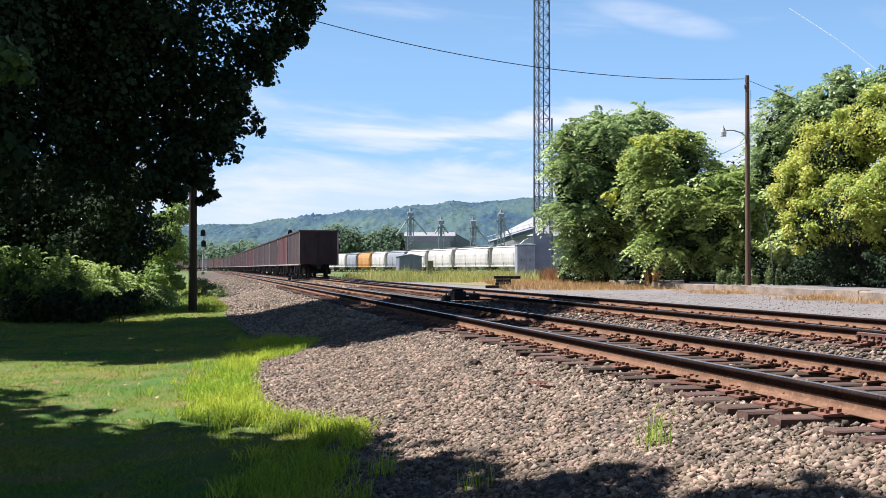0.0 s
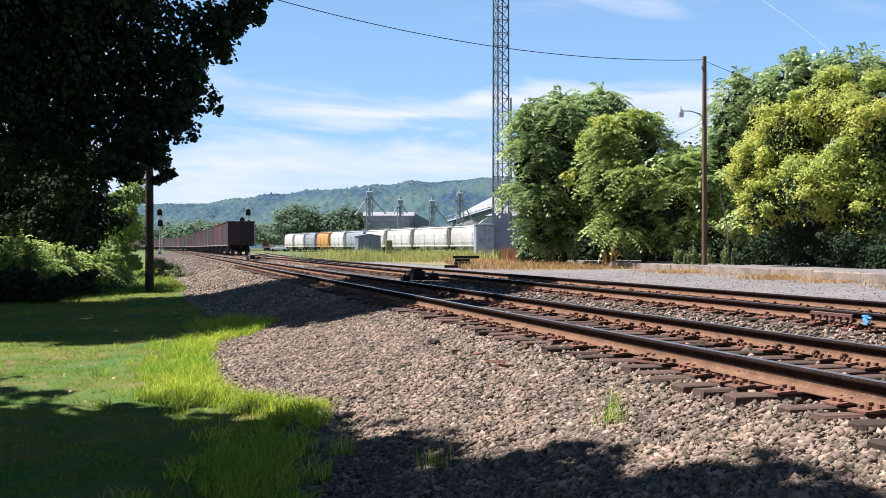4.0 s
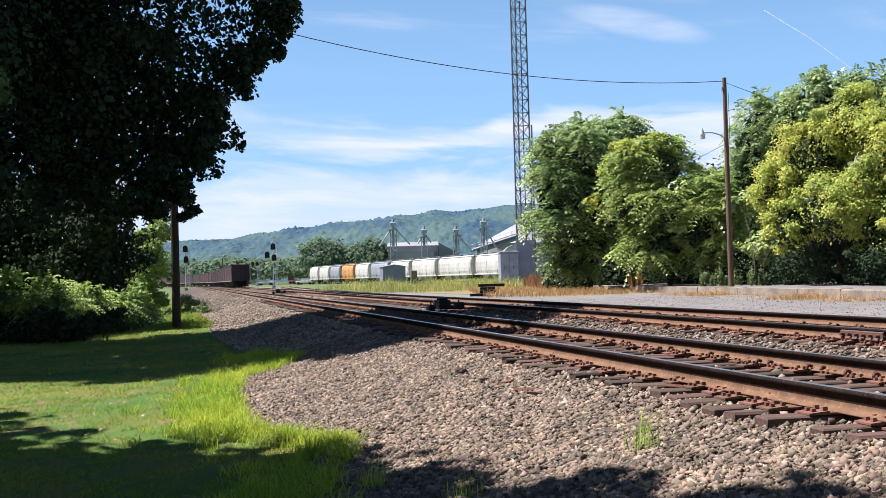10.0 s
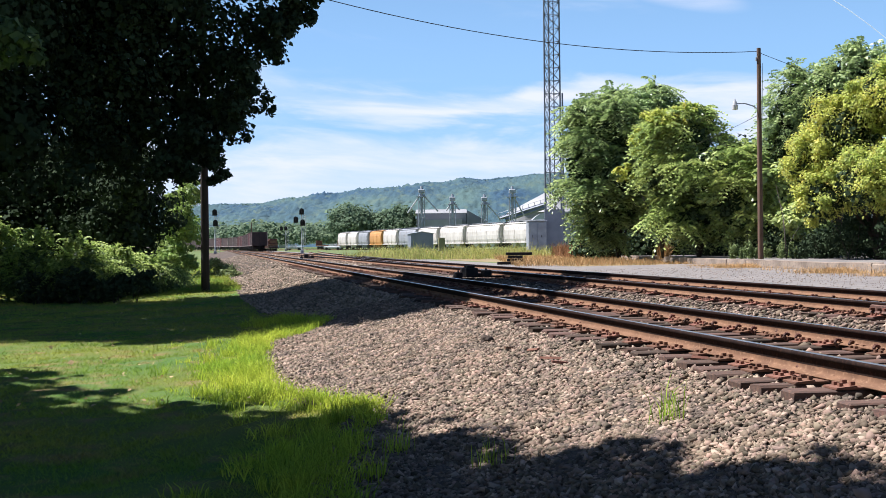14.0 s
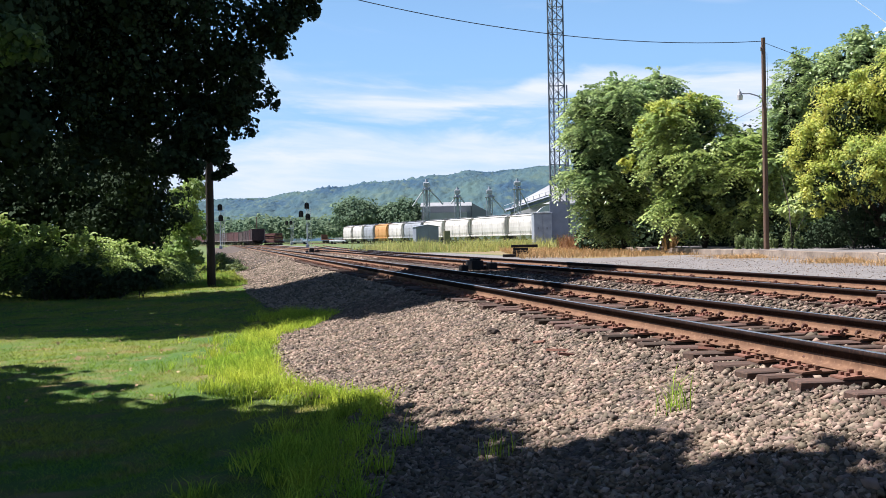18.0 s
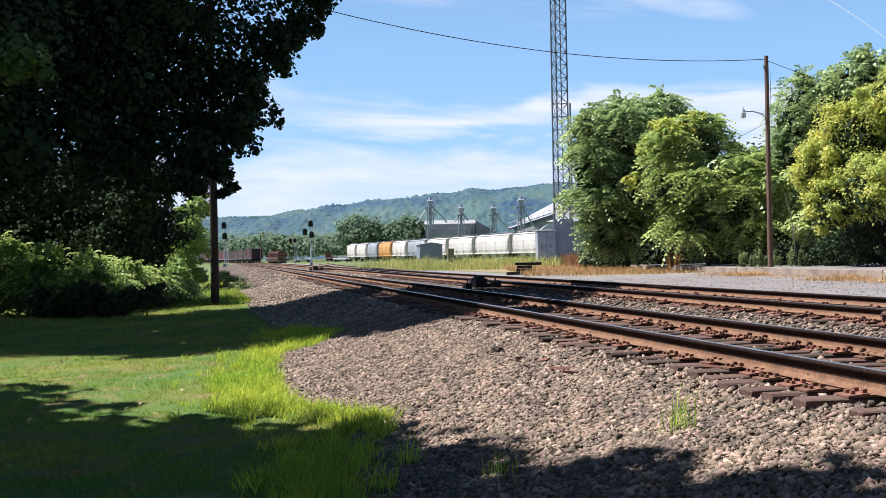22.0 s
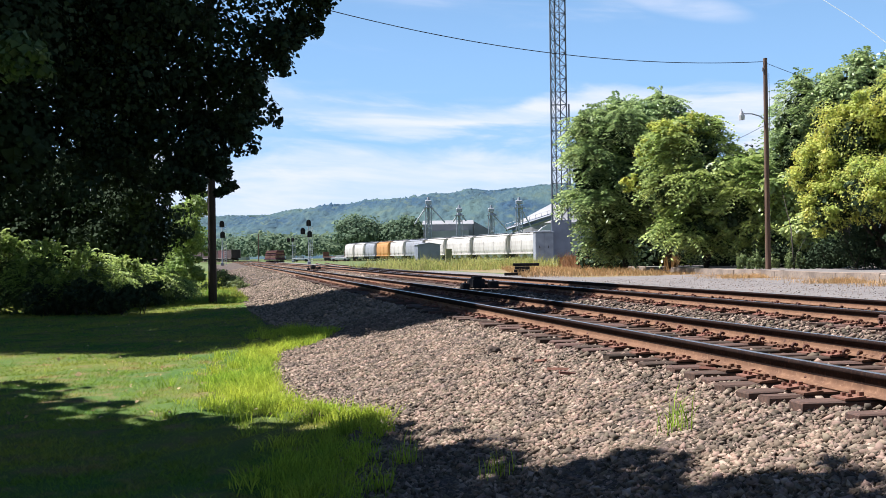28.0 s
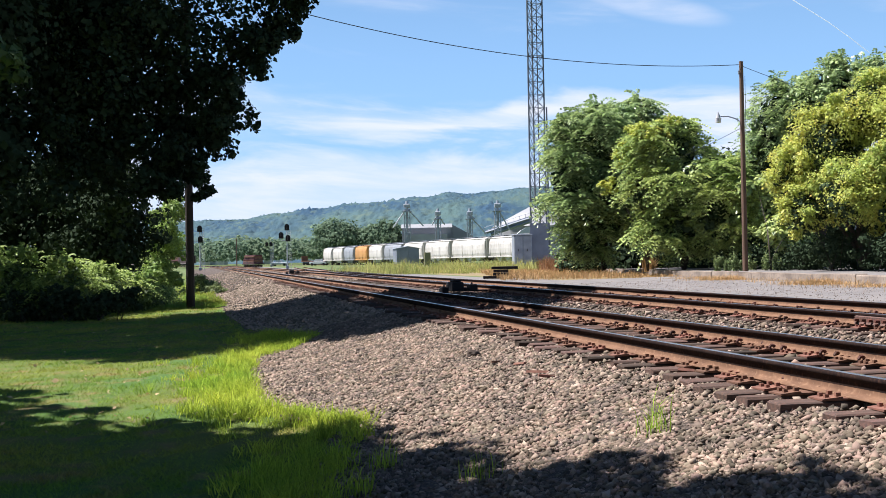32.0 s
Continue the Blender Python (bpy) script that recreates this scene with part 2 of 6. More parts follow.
M_OLIVE = material("olive_box_paint", (0.20, 0.19, 0.10), (0.15, 0.14, 0.08), 1.0, 0.6)
M_BLUE = material("blue_marking_paint", (0.12, 0.36, 0.68), (0.08, 0.28, 0.58), 5.0, 0.7)
M_WIRE = material("black_cable", (0.02, 0.02, 0.022), (0.03, 0.03, 0.03), 2.0, 0.6)
M_ROCK = material("dark_rock", (0.075, 0.055, 0.042), (0.05, 0.038, 0.03), 9.0, 0.9, 0.01, 30)
M_DEAD = material("dead_weed_stalks", (0.30, 0.15, 0.065), (0.22, 0.12, 0.06), 0.8, 0.85, island=0.3, thin=0.2)
M_PALEBLUE = material("pale_blue_siding", (0.50, 0.58, 0.66), (0.44, 0.52, 0.60), 0.6, 0.7)
M_GLASS = material("lamp_refractor", (0.6, 0.6, 0.58), (0.5, 0.5, 0.5), 3.0, 0.15)
# a faint glow stands in for sunlight scattered by the trail
M_VAPOUR = material("glowing_ice_cloud", (0.9, 0.92, 0.95), (0.9, 0.92, 0.95), 0.01, 1.0, glow=(0.9, 0.95, 1.0, 0.12))


# ---- building helpers ----
def link(name, me, mats, parent=None, label="", smooth=False):
    for ma in (mats if isinstance(mats, (list, tuple)) else [mats]):
        me.materials.append(ma)
    if smooth:
        me.polygons.foreach_set("use_smooth", [True] * len(me.polygons))
    ob = new(name, me)
    if parent:
        ob.parent = parent
    if label:
        ob["label"] = label
    return ob


def mesh_np(name, V, F, mats, parent=None, label="", idx=None, smooth=False):
    """A mesh from arrays; all faces have the same number of corners."""
    V, F = np.asarray(V, np.float32), np.asarray(F, np.int32)
    me = bpy.data.meshes.new(name)
    me.vertices.add(len(V))
    me.vertices.foreach_set("co", V.ravel())
    me.loops.add(F.size)
    me.loops.foreach_set("vertex_index", F.ravel())
    me.polygons.add(len(F))
    me.polygons.foreach_set("loop_start", np.arange(0, F.size, F.shape[1], dtype=np.int32))
    me.polygons.foreach_set("loop_total", np.full(len(F), F.shape[1], np.int32))
    if idx is not None:
        me.polygons.foreach_set("material_index", np.asarray(idx, np.int32))
    me.update(calc_edges=True)
    me.validate()
    return link(name, me, mats, parent, label, smooth)


def part(name, bm, mats, parent=None, label="", smooth=False):
    bmesh.ops.recalc_face_normals(bm, faces=bm.faces)
    me = bpy.data.meshes.new(name)
    bm.to_mesh(me)
    bm.free()
    return link(name, me, mats, parent, label, smooth)


def thing(name, m, label, category, group="", kind=""):
    ob = new(name)
    ob.empty_display_size = 0.2
    ob.matrix_world = m
    return tagged(ob, label, category, group, kind)


def box(bm, x0, y0, z0, x1, y1, z1, bevel=0.0, m=None):
    vs = bmesh.ops.create_cube(bm, size=1.0)["verts"]
    for v in vs:
        v.co = Vector((x0 + (v.co.x + 0.5) * (x1 - x0), y0 + (v.co.y + 0.5) * (y1 - y0), z0 + (v.co.z + 0.5) * (z1 - z0)))
    if bevel:
        r = bmesh.ops.bevel(bm, geom=list({e for v in vs for e in v.link_edges}), offset=bevel, segments=1, affect="EDGES", profile=0.5)
        vs = list({v for f in r["faces"] for v in f.verts} | {v for v in vs if v.is_valid})
    if m is not None:
        bmesh.ops.transform(bm, matrix=m, verts=vs)
    return vs


def rod(bm, a, b, r0, r1=None, n=8):
    """A round bar from a to b."""
    a, b = Vector(a), Vector(b)
    r1 = r0 if r1 is None else r1
    q = (b - a).to_track_quat("Z", "Y").to_matrix().to_4x4()
    bmesh.ops.create_cone(bm, cap_ends=True, segments=n, radius1=r0, radius2=r1, depth=(b - a).length, matrix=Matrix.Translation((a + b) / 2) @ q)


def tube(bm, pts, r, n=6):
    for a, b in zip(pts, pts[1:]):
        rod(bm, a, b, r, r, n)


def prism(bm, outline, y0, y1, m=None):
    """Sweeps an outline (x, z) from y0 to y1."""
    a = [bm.verts.new((x, y0, z)) for x, z in outline]
    b = [bm.verts.new((x, y1, z)) for x, z in outline]
    k = len(a)
    bm.faces.new(a)
    bm.faces.new(b[::-1])
    for i in range(k):
        bm.faces.new((a[i], b[i], b[(i + 1) % k], a[(i + 1) % k]))
    if m is not None:
        bmesh.ops.transform(bm, matrix=m, verts=a + b)


# ---- plan of the line: u is the distance across, s the distance along the tracks ----
LINE = radians(12.26)
NX, NY = math.cos(LINE), math.sin(LINE)
BEND_AT, BEND_R = 310.0, 450.0


def place(u, s):
    """Plan position of a point beside the line, which runs straight and then bends to the left."""
    if s <= BEND_AT:
        return (u * NX - s * NY, u * NY + s * NX)
    a = (s - BEND_AT) / BEND_R
    c, d = (BEND_R + u) * math.cos(a) - BEND_R, (BEND_R + u) * math.sin(a) + BEND_AT
    return (c * NX - d * NY, c * NY + d * NX)


def heading(s):
    return math.degrees(LINE) + math.degrees(max(0.0, s - BEND_AT) / BEND_R)


def along(u, s, z=0.0):
    """The pose of a thing on the line, its y axis pointing ahead along the track."""
    x, y = place(u, s)
    return pose(x, y, z, 0, 0, heading(s))


TRACK_1, TRACK_2 = 4.99, 9.31
TIE_STEP = 0.40
BORDER = ((-40, 0.2), (5, 0.6), (7.3, 0.85), (9.4, 1.32), (10.3, 1.5), (10.9, 1.05), (12.4, 0.62), (14, 0.56), (16.5, 0.7), (18, 0.85), (19.4, 1.6), (20.4, 2.1), (22, 1.7), (26, 1.1), (34, 0.8), (42, 0.8), (53, 0.6), (72, 0.8), (110, -0.4), (141, -1.2), (400, -2.5))


def border(s):
    """Where the lawn ends and the ballast begins."""
    return np.interp(s, [b[0] for b in BORDER], [b[1] for b in BORDER])


def height(u, s):
    """The lie of the ground across the line."""
    z = np.interp(u, [-60, -6, 0.4, 1.5, 2.9, 3.5, 3.9, 6.2, 7.1, 8.0, 10.6, 11.6, 13.5, 20, 24, 60], [-0.7, -0.62, -0.56, -0.50, -0.190, -0.068, -0.022, -0.040, -0.065, -0.040, -0.040, -0.12, -0.14, -0.10, -0.05, 0.0])
    return z


def to_xy(u, s):
    return u * NX - s * NY, u * NY + s * NX


# ---- ground ----
def build_ground():
    us = np.unique(np.concatenate([np.linspace(-2600, -60, 14), np.linspace(-60, -8, 14), np.arange(-8, -1, 0.5), np.arange(-1, 4.2, 0.2), np.arange(4.2, 26, 0.6), np.linspace(26, 60, 12), np.linspace(60, 2600, 14)]))
    ss = np.unique(np.concatenate([np.linspace(-2600, -20, 12), np.arange(-20, 4, 2), np.arange(4, 26, 0.3), np.arange(26, 70, 1.0), np.linspace(70, 340, 40), np.linspace(340, 4500, 20)]))
    U, S = np.meshgrid(us, ss, indexing="ij")
    X, Y = to_xy(U, S)
    Z = height(U, S)
    rough = np.random.default_rng(3).normal(0, 1, U.shape)
    near = (np.abs(U) < 30) & (S < 80) & (S > 0)
    Z = Z + np.where(near & (U < 3.4), rough * 0.012, 0)
    V = np.stack([X, Y, Z], -1).reshape(-1, 3)
    a, b = len(us), len(ss)
    i = (np.arange(a - 1)[:, None] * b + np.arange(b - 1)[None]).ravel()
    F = np.stack([i, i + b, i + b + 1, i + 1], 1)
    mu = ((U[:-1, :-1] + U[1:, 1:]) / 2).ravel()
    ms = ((S[:-1, :-1] + S[1:, 1:]) / 2).ravel()
    idx = np.full(len(F), 3)
    idx[(mu < border(ms)) & (ms < 150)] = 0
    idx[(mu >= border(ms)) & (mu < 12.4) & (ms < 330)] = 1
    idx[(mu >= 12.4) & (mu < 24) & (ms < 62)] = 2
    idx[(mu >= 12.4) & (mu < 16.5) & (ms < 330)] = 2
    idx[(mu >= 17.5) & (mu < 34) & (ms >= 52) & (ms < 112)] = 4
    ob = mesh_np("ground", V, F, [M_LAWN, M_BED, M_LOT, M_FIELD, M_TAN], idx=idx)
    tagged(ob, "lawn, grey ballast and gravel ground along the railway", "ground", kind="structure")


def stones(name, n, u0, u1, s0, s1, size, seed, mats, label, keep=None, power=1.0):
    """Loose angular stones strewn over the ballast bed."""
    g = np.random.default_rng(seed)
    base = np.array([(1, 0, 0), (0, 1, 0), (-1, 0, 0), (0, -1, 0), (0, 0, 1), (0, 0, -1)], float) * 1.16
    tri = np.array([(0, 1, 4), (1, 2, 4), (2, 3, 4), (3, 0, 4), (1, 0, 5), (2, 1, 5), (3, 2, 5), (0, 3, 5)])
    s = s0 + (s1 - s0) * g.random(n) ** power
    u = u0 + (u1 - u0) * g.random(n)
    if keep is not None:
        ok = keep(u, s, g)
        u, s = u[ok], s[ok]
    n = len(u)
    z = height(u, s)
    x, y = to_xy(u, s)
    r = size * np.minimum(g.lognormal(0, 0.30, n), 1.9)
    sh = np.stack([g.uniform(0.8, 1.35, n), g.uniform(0.6, 1.0, n), g.uniform(0.45, 0.8, n)], 1)
    P = (base[None] * g.uniform(0.7, 1.2, (n, 6, 1)) + g.uniform(-0.42, 0.42, (n, 6, 3))) * sh[:, None] * r[:, None, None]
    a, b = g.uniform(0, 6.283, n), g.normal(0, 0.7, n)
    ca, sa, cb, sb = np.cos(a)[:, None], np.sin(a)[:, None], np.cos(b)[:, None], np.sin(b)[:, None]
    y1, z1 = P[..., 1] * cb - P[..., 2] * sb, P[..., 1] * sb + P[..., 2] * cb
    P = np.stack([P[..., 0] * ca - y1 * sa, P[..., 0] * sa + y1 * ca, z1], -1)
    P += np.stack([x, y, z + r * 0.42], -1)[:, None]
    F = (tri[None] + (np.arange(n) * 6)[:, None, None]).reshape(-1, 3)
    idx = np.repeat((g.random(n) < 0.27).astype(int), 8)
    ob = mesh_np(name, P.reshape(-1, 3), F, mats, idx=idx)
    return tagged(ob, label, "ballast", kind="stuff")


def blades(name, u, s, z, tall, wide, lean, mat, label, category, seed, xy=None, bend=True):
    """Blades of grass: two joined pieces each, bending over."""
    g = np.random.default_rng(seed)
    n = len(u)
    x, y = to_xy(u, s) if xy is None else xy
    h = tall * g.lognormal(0, 0.25, n)
    a = g.uniform(0, 6.283, n)
    l = lean * h * g.uniform(0.2, 1.3, n)
    w = wide * g.uniform(0.7, 1.3, n)
    dx, dy = np.cos(a), np.sin(a)
    b = g.uniform(0, 6.283, n)
    px, py = np.cos(b) * w / 2, np.sin(b) * w / 2
    O = np.stack([x, y, z], 1)
    up = np.array([0, 0, 1.0])
    D = np.stack([dx * l, dy * l, 0 * l], 1)
    Pw = np.stack([px, py, 0 * px], 1)
    mid = O + D * 0.35 + up * (h * 0.6)[:, None]
    tip = O + D + up * (h * (1 - 0.25 * lean))[:, None]
    V = np.stack([O - Pw, O + Pw, mid + Pw * 0.8, mid - Pw * 0.8, tip], 1).reshape(-1, 3)
    k = (np.arange(n) * 5)[:, None]
    F = np.concatenate([k + [0, 1, 2], k + [0, 2, 3], k + [3, 2, 4]], 1).reshape(-1, 3)
    if not bend:
        V = np.stack([O - Pw, O + Pw, tip], 1).reshape(-1, 3)
        F = np.arange(n * 3).reshape(-1, 3)
    ob = mesh_np(name, V, F, mat)
    return tagged(ob, label, category, kind="stuff")


def leaves(clumps, size, seed, droop=0.3, shell=0.55, longer=1.5, up=0.45, lobed=False):
    """Leaf blades round a set of clumps (x, y, z, rx, ry, rz, count): returns corners and faces. lobed: three-pointed, as a maple's."""
    g = np.random.default_rng(seed)
    Vs = []
    for cx, cy, cz, rx, ry, rz, n in clumps:
        d = g.normal(0, 1, (n, 3))
        d /= np.linalg.norm(d, axis=1)[:, None]
        rad = (shell + (1 - shell) * g.random(n)) * (1 + 0.16 * np.sin(d[:, 0] * 7 + cx) * np.sin(d[:, 2] * 6 + cy) + 0.10 * np.sin(d[:, 1] * 13 + cz))
        P = np.array([cx, cy, cz]) + d * rad[:, None] * np.array([rx, ry, rz])
        nrm = d * 0.95 + np.array([0, 0, up]) + g.normal(0, 0.45, (n, 3))
        nrm /= np.linalg.norm(nrm, axis=1)[:, None]
        t = np.cross(nrm, g.normal(0, 1, (n, 3)))
        t[:, 2] -= droop * g.random(n)
        t /= np.linalg.norm(t, axis=1)[:, None]
        b = np.cross(nrm, t)
        L = size * g.lognormal(0, 0.25, n)[:, None]
        W = L / longer
        fold = nrm * L * 0.12
        if lobed:
            Vs.append(np.stack([P - t * L * 0.5, P + b * W * 0.60 + t * L * 0.06 + fold * 2, P + b * W * 0.26 + t * L * 0.20, P + t * L * 0.58 - fold, P - b * W * 0.26 + t * L * 0.20, P - b * W * 0.60 + t * L * 0.06 + fold * 2], 1))
        else:
            Vs.append(np.stack([P - t * L * 0.5, P + b * W * 0.5 + fold, P + t * L * 0.5, P - b * W * 0.5 + fold], 1))
    V = np.concatenate(Vs).reshape(-1, 3)
    return V, np.arange(len(V)).reshape(-1, 6 if lobed else 4)


def clumpy(blobs, per, ratio, fill, seed, up=0.25):
    """Breaks each clump into many small dense ones over its surface, with a loose fill inside."""
    g = random.Random(seed)
    out = []
    for cx, cy, cz, rx, ry, rz, n in blobs:
        out.append((cx, cy, cz, rx * 0.86, ry * 0.86, rz * 0.86, int(n * fill)))
        for _ in range(per):
            d = Vector((g.gauss(0, 1), g.gauss(0, 1), g.gauss(up, 1))).normalized()
            q = g.uniform(0.72, 1.02)
            k = ratio * g.uniform(0.65, 1.35)
            out.append((cx + d.x * rx * q, cy + d.y * ry * q, cz + d.z * rz * q, rx * k, ry * k, min(rz, rx) * k * 0.8, int(n * (1 - fill) / per)))
    return out


def fronds(clumps, size, seed, pairs=6):
    """Drooping feathered leaves: a row of leaflet pairs on each stalk."""
    g = np.random.default_rng(seed)
    Vs = []
    for cx, cy, cz, rx, ry, rz, n in clumps:
        d = g.normal(0, 1, (n, 3))
        d[:, 2] = np.abs(d[:, 2]) * 0.9 - 0.25
        d /= np.linalg.norm(d, axis=1)[:, None]
        P = np.array([cx, cy, cz]) + d * (0.75 + 0.3 * g.random(n))[:, None] * np.array([rx, ry, rz])
        out = d * np.array([1, 1, 0.3]) + g.normal(0, 0.3, (n, 3))
        out /= np.linalg.norm(out, axis=1)[:, None]
        side = np.cross(out, np.array([0, 0, 1.0]))
        side /= np.linalg.norm(side, axis=1)[:, None] + 1e-6
        L = size * g.uniform(0.7, 1.2, n)
        for k in range(pairs):
            q = (k + 0.5) / pairs
            C = P + out * (L * q)[:, None] - np.array([0, 0, 1.0]) * (L * 0.55 * q * q)[:, None]
            ll = (L * 0.26 * (1 - 0.35 * q))[:, None]
            for sg in (-1, 1):
                t = side * sg + out * 0.35 - np.array([0, 0, 0.62]) + g.normal(0, 0.16, (n, 3))
                t /= np.linalg.norm(t, axis=1)[:, None]
                b = out * 0.11 * L[:, None]
                Vs.append(np.stack([C, C + t * ll * 0.5 + b * 0.5, C + t * ll, C + t * ll * 0.5 - b * 0.5], 1))
    V = np.concatenate(Vs).reshape(-1, 3)
    return V, np.arange(len(V)).reshape(-1, 4)


def trunk_mesh(base, tips, r, seed):
    g = random.Random(seed)
    bm = bmesh.new()
    b = Vector(base)
    mid = None
    for tx, ty, tz in tips:
        t = Vector((tx, ty, tz))
        fork = b.lerp(t, 0.35)
        fork.x, fork.y = b.x + (t.x - b.x) * 0.12, b.y + (t.y - b.y) * 0.12
        knee = fork.lerp(t, 0.5) + Vector((g.uniform(-0.3, 0.3), g.uniform(-0.3, 0.3), 0.3))
        rod(bm, b, fork, r, r * 0.75, 9)
        rod(bm, fork, knee, r * 0.55, r * 0.35, 7)
        rod(bm, knee, t, r * 0.35, r * 0.08, 6)
        for _ in range(3):
            q = knee.lerp(t, g.random())
            rod(bm, q, q + Vector((g.uniform(-1, 1), g.uniform(-1, 1), g.uniform(0.1, 0.9))) * 1.2, r * 0.12, r * 0.03, 5)
    return bm


def tree(name, base, tips, r, crowns, label, category, seed, group=""):
    """crowns: (name, corners, faces, material)."""
    ob = thing(name, Matrix.Translation(base), label, category, group)
    inv = np.array(base)
    bm = trunk_mesh((0, 0, 0), [tuple(np.array(t) - inv) for t in tips], r, seed)
    part("trunk", bm, M_BARK, ob, smooth=True)
    for nm, (V, F), ma in crowns:
        mesh_np(nm, V - inv, F, ma, ob)
    return ob


# ---- tracks ----
RAIL = ((-0.070, 0), (0.070, 0), (0.070, 0.010), (0.019, 0.025), (0.008, 0.039), (0.008, 0.066), (0.008, 0.112), (0.0345, 0.125), (0.035, 0.148), (0.028, 0.157), (0.0, 0.159), (-0.028, 0.157), (-0.035, 0.148), (-0.0345, 0.125), (-0.008, 0.112), (-0.008, 0.066), (-0.008, 0.039), (-0.019, 0.025), (-0.070, 0.010))


def rail(name, path, parent, z=0.039):
    """A rail swept along plan points (x, y[, z]); the running face on top is polished."""
    n, k = len(path), len(RAIL)
    V, F, idx = [], [], []
    for i, p in enumerate(path):
        a, b = path[max(0, i - 1)], path[min(n - 1, i + 1)]
        dx, dy = b[0] - a[0], b[1] - a[1]
        l = math.hypot(dx, dy)
        rx, ry = dy / l, -dx / l
        for ox, oz in RAIL:
            V.append((p[0] + rx * ox, p[1] + ry * ox, z + oz + (p[2] if len(p) > 2 else 0)))
    for i in range(n - 1):
        for j in range(k):
            F.append((i * k + j, i * k + (j + 1) % k, (i + 1) * k + (j + 1) % k, (i + 1) * k + j))
            # upper web gets the shadow-dark colour; lower web and foot stay rusty
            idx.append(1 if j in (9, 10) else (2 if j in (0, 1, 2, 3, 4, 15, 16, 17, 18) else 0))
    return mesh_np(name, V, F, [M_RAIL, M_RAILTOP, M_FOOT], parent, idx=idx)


def tie_mesh(g, half=1.24):
    bm = bmesh.new()
    box(bm, -half - g.uniform(0, 0.07), -0.088, -0.18, half + g.uniform(-0.02, 0.07), 0.088, 0.0, 0.012)
    for v in bm.verts:
        v.co += Vector((g.uniform(-0.015, 0.015), g.uniform(-0.008, 0.008), g.uniform(-0.008, 0.004)))
    bmesh.ops.recalc_face_normals(bm, faces=bm.faces)
    me = bpy.data.meshes.new("tie")
    bm.to_mesh(me)
    bm.free()
    me.materials.append(M_TIE)
    return me


def plate_mesh():
    """A tie plate with its raised shoulders and eight spike heads."""
    bm = bmesh.new()
    prism(bm, ((-0.23, 0), (0.23, 0), (0.23, 0.012), (0.085, 0.026), (0.080, 0.014), (-0.080, 0.014), (-0.085, 0.026), (-0.23, 0.012)), -0.090, 0.090)
    for sx in (-1, 1):
        for y in (-0.055, 0.05):
            box(bm, sx * 0.098 - 0.02, y - 0.012, 0.012, sx * 0.098 + 0.014, y + 0.012, 0.050)
            box(bm, sx * 0.175 - 0.014, y * 0.7 - 0.014, 0.010, sx * 0.175 + 0.014, y * 0.7 + 0.014, 0.040)
    bmesh.ops.recalc_face_normals(bm, faces=bm.faces)
    me = bpy.data.meshes.new("tie_plate")
    bm.to_mesh(me)
    bm.free()
    me.materials.append(M_PLATE)
    return me


def clip_mesh():
    """A rail anchor: a bent bar gripping the rail's foot beside the tie."""
    bm = bmesh.new()
    pts = [(0.085, 0, -0.015), (0.112, 0, -0.005), (0.122, 0, 0.022), (0.108, 0, 0.046), (0.082, 0, 0.048), (0.066, 0, 0.030)]
    tube(bm, pts, 0.017, 6)
    box(bm, 0.06, -0.03, -0.012, 0.10, 0.03, 0.012)
    bmesh.ops.recalc_face_normals(bm, faces=bm.faces)
    me = bpy.data.meshes.new("rail_anchor")
    bm.to_mesh(me)
    bm.free()
    me.materials.append(M_CLIP)
    return me


TRACK_S = list(range(-24, 311, 6)) + [310 + k * 5 for k in range(1, 40)]


def build_track(u0, label, cant, s_near, s_far, seed):
    ob = thing("railway_track", Matrix.Identity(4), label, "railway track", kind="structure")
    for off, lift in ((-0.7525, 0.0), (0.7525, cant)):
        rail("rail", [(*place(u0 + off, s), lift) for s in TRACK_S], ob)
    # the far ties, too small to pick apart
    g = random.Random(seed)
    bm_v, bm_f = [], []
    s = s_far
    while s < 330:
        x, y = place(u0, s)
        c, sn = math.cos(radians(heading(s))), math.sin(radians(heading(s)))
        k = len(bm_v)
        for lx, ly, lz in ((-1.3, -0.11, -0.15), (1.3, -0.11, -0.15), (1.3, 0.11, -0.15), (-1.3, 0.11, -0.15), (-1.3, -0.11, 0.024), (1.3, -0.11, 0.024), (1.3, 0.11, 0.024), (-1.3, 0.11, 0.024)):
            bm_v.append((x + lx * c - ly * sn, y + lx * sn + ly * c, lz))
        bm_f += [(k + a, k + b, k + c2, k + d) for a, b, c2, d in ((4, 5, 6, 7), (0, 1, 5, 4), (1, 2, 6, 5), (3, 0, 4, 7))]
        s += TIE_STEP * 1.25
    far = mesh_np("tie_row", bm_v, bm_f, M_TIE, ob)
    far["kind"] = "stuff"
    return ob


TIE_MESHES = []


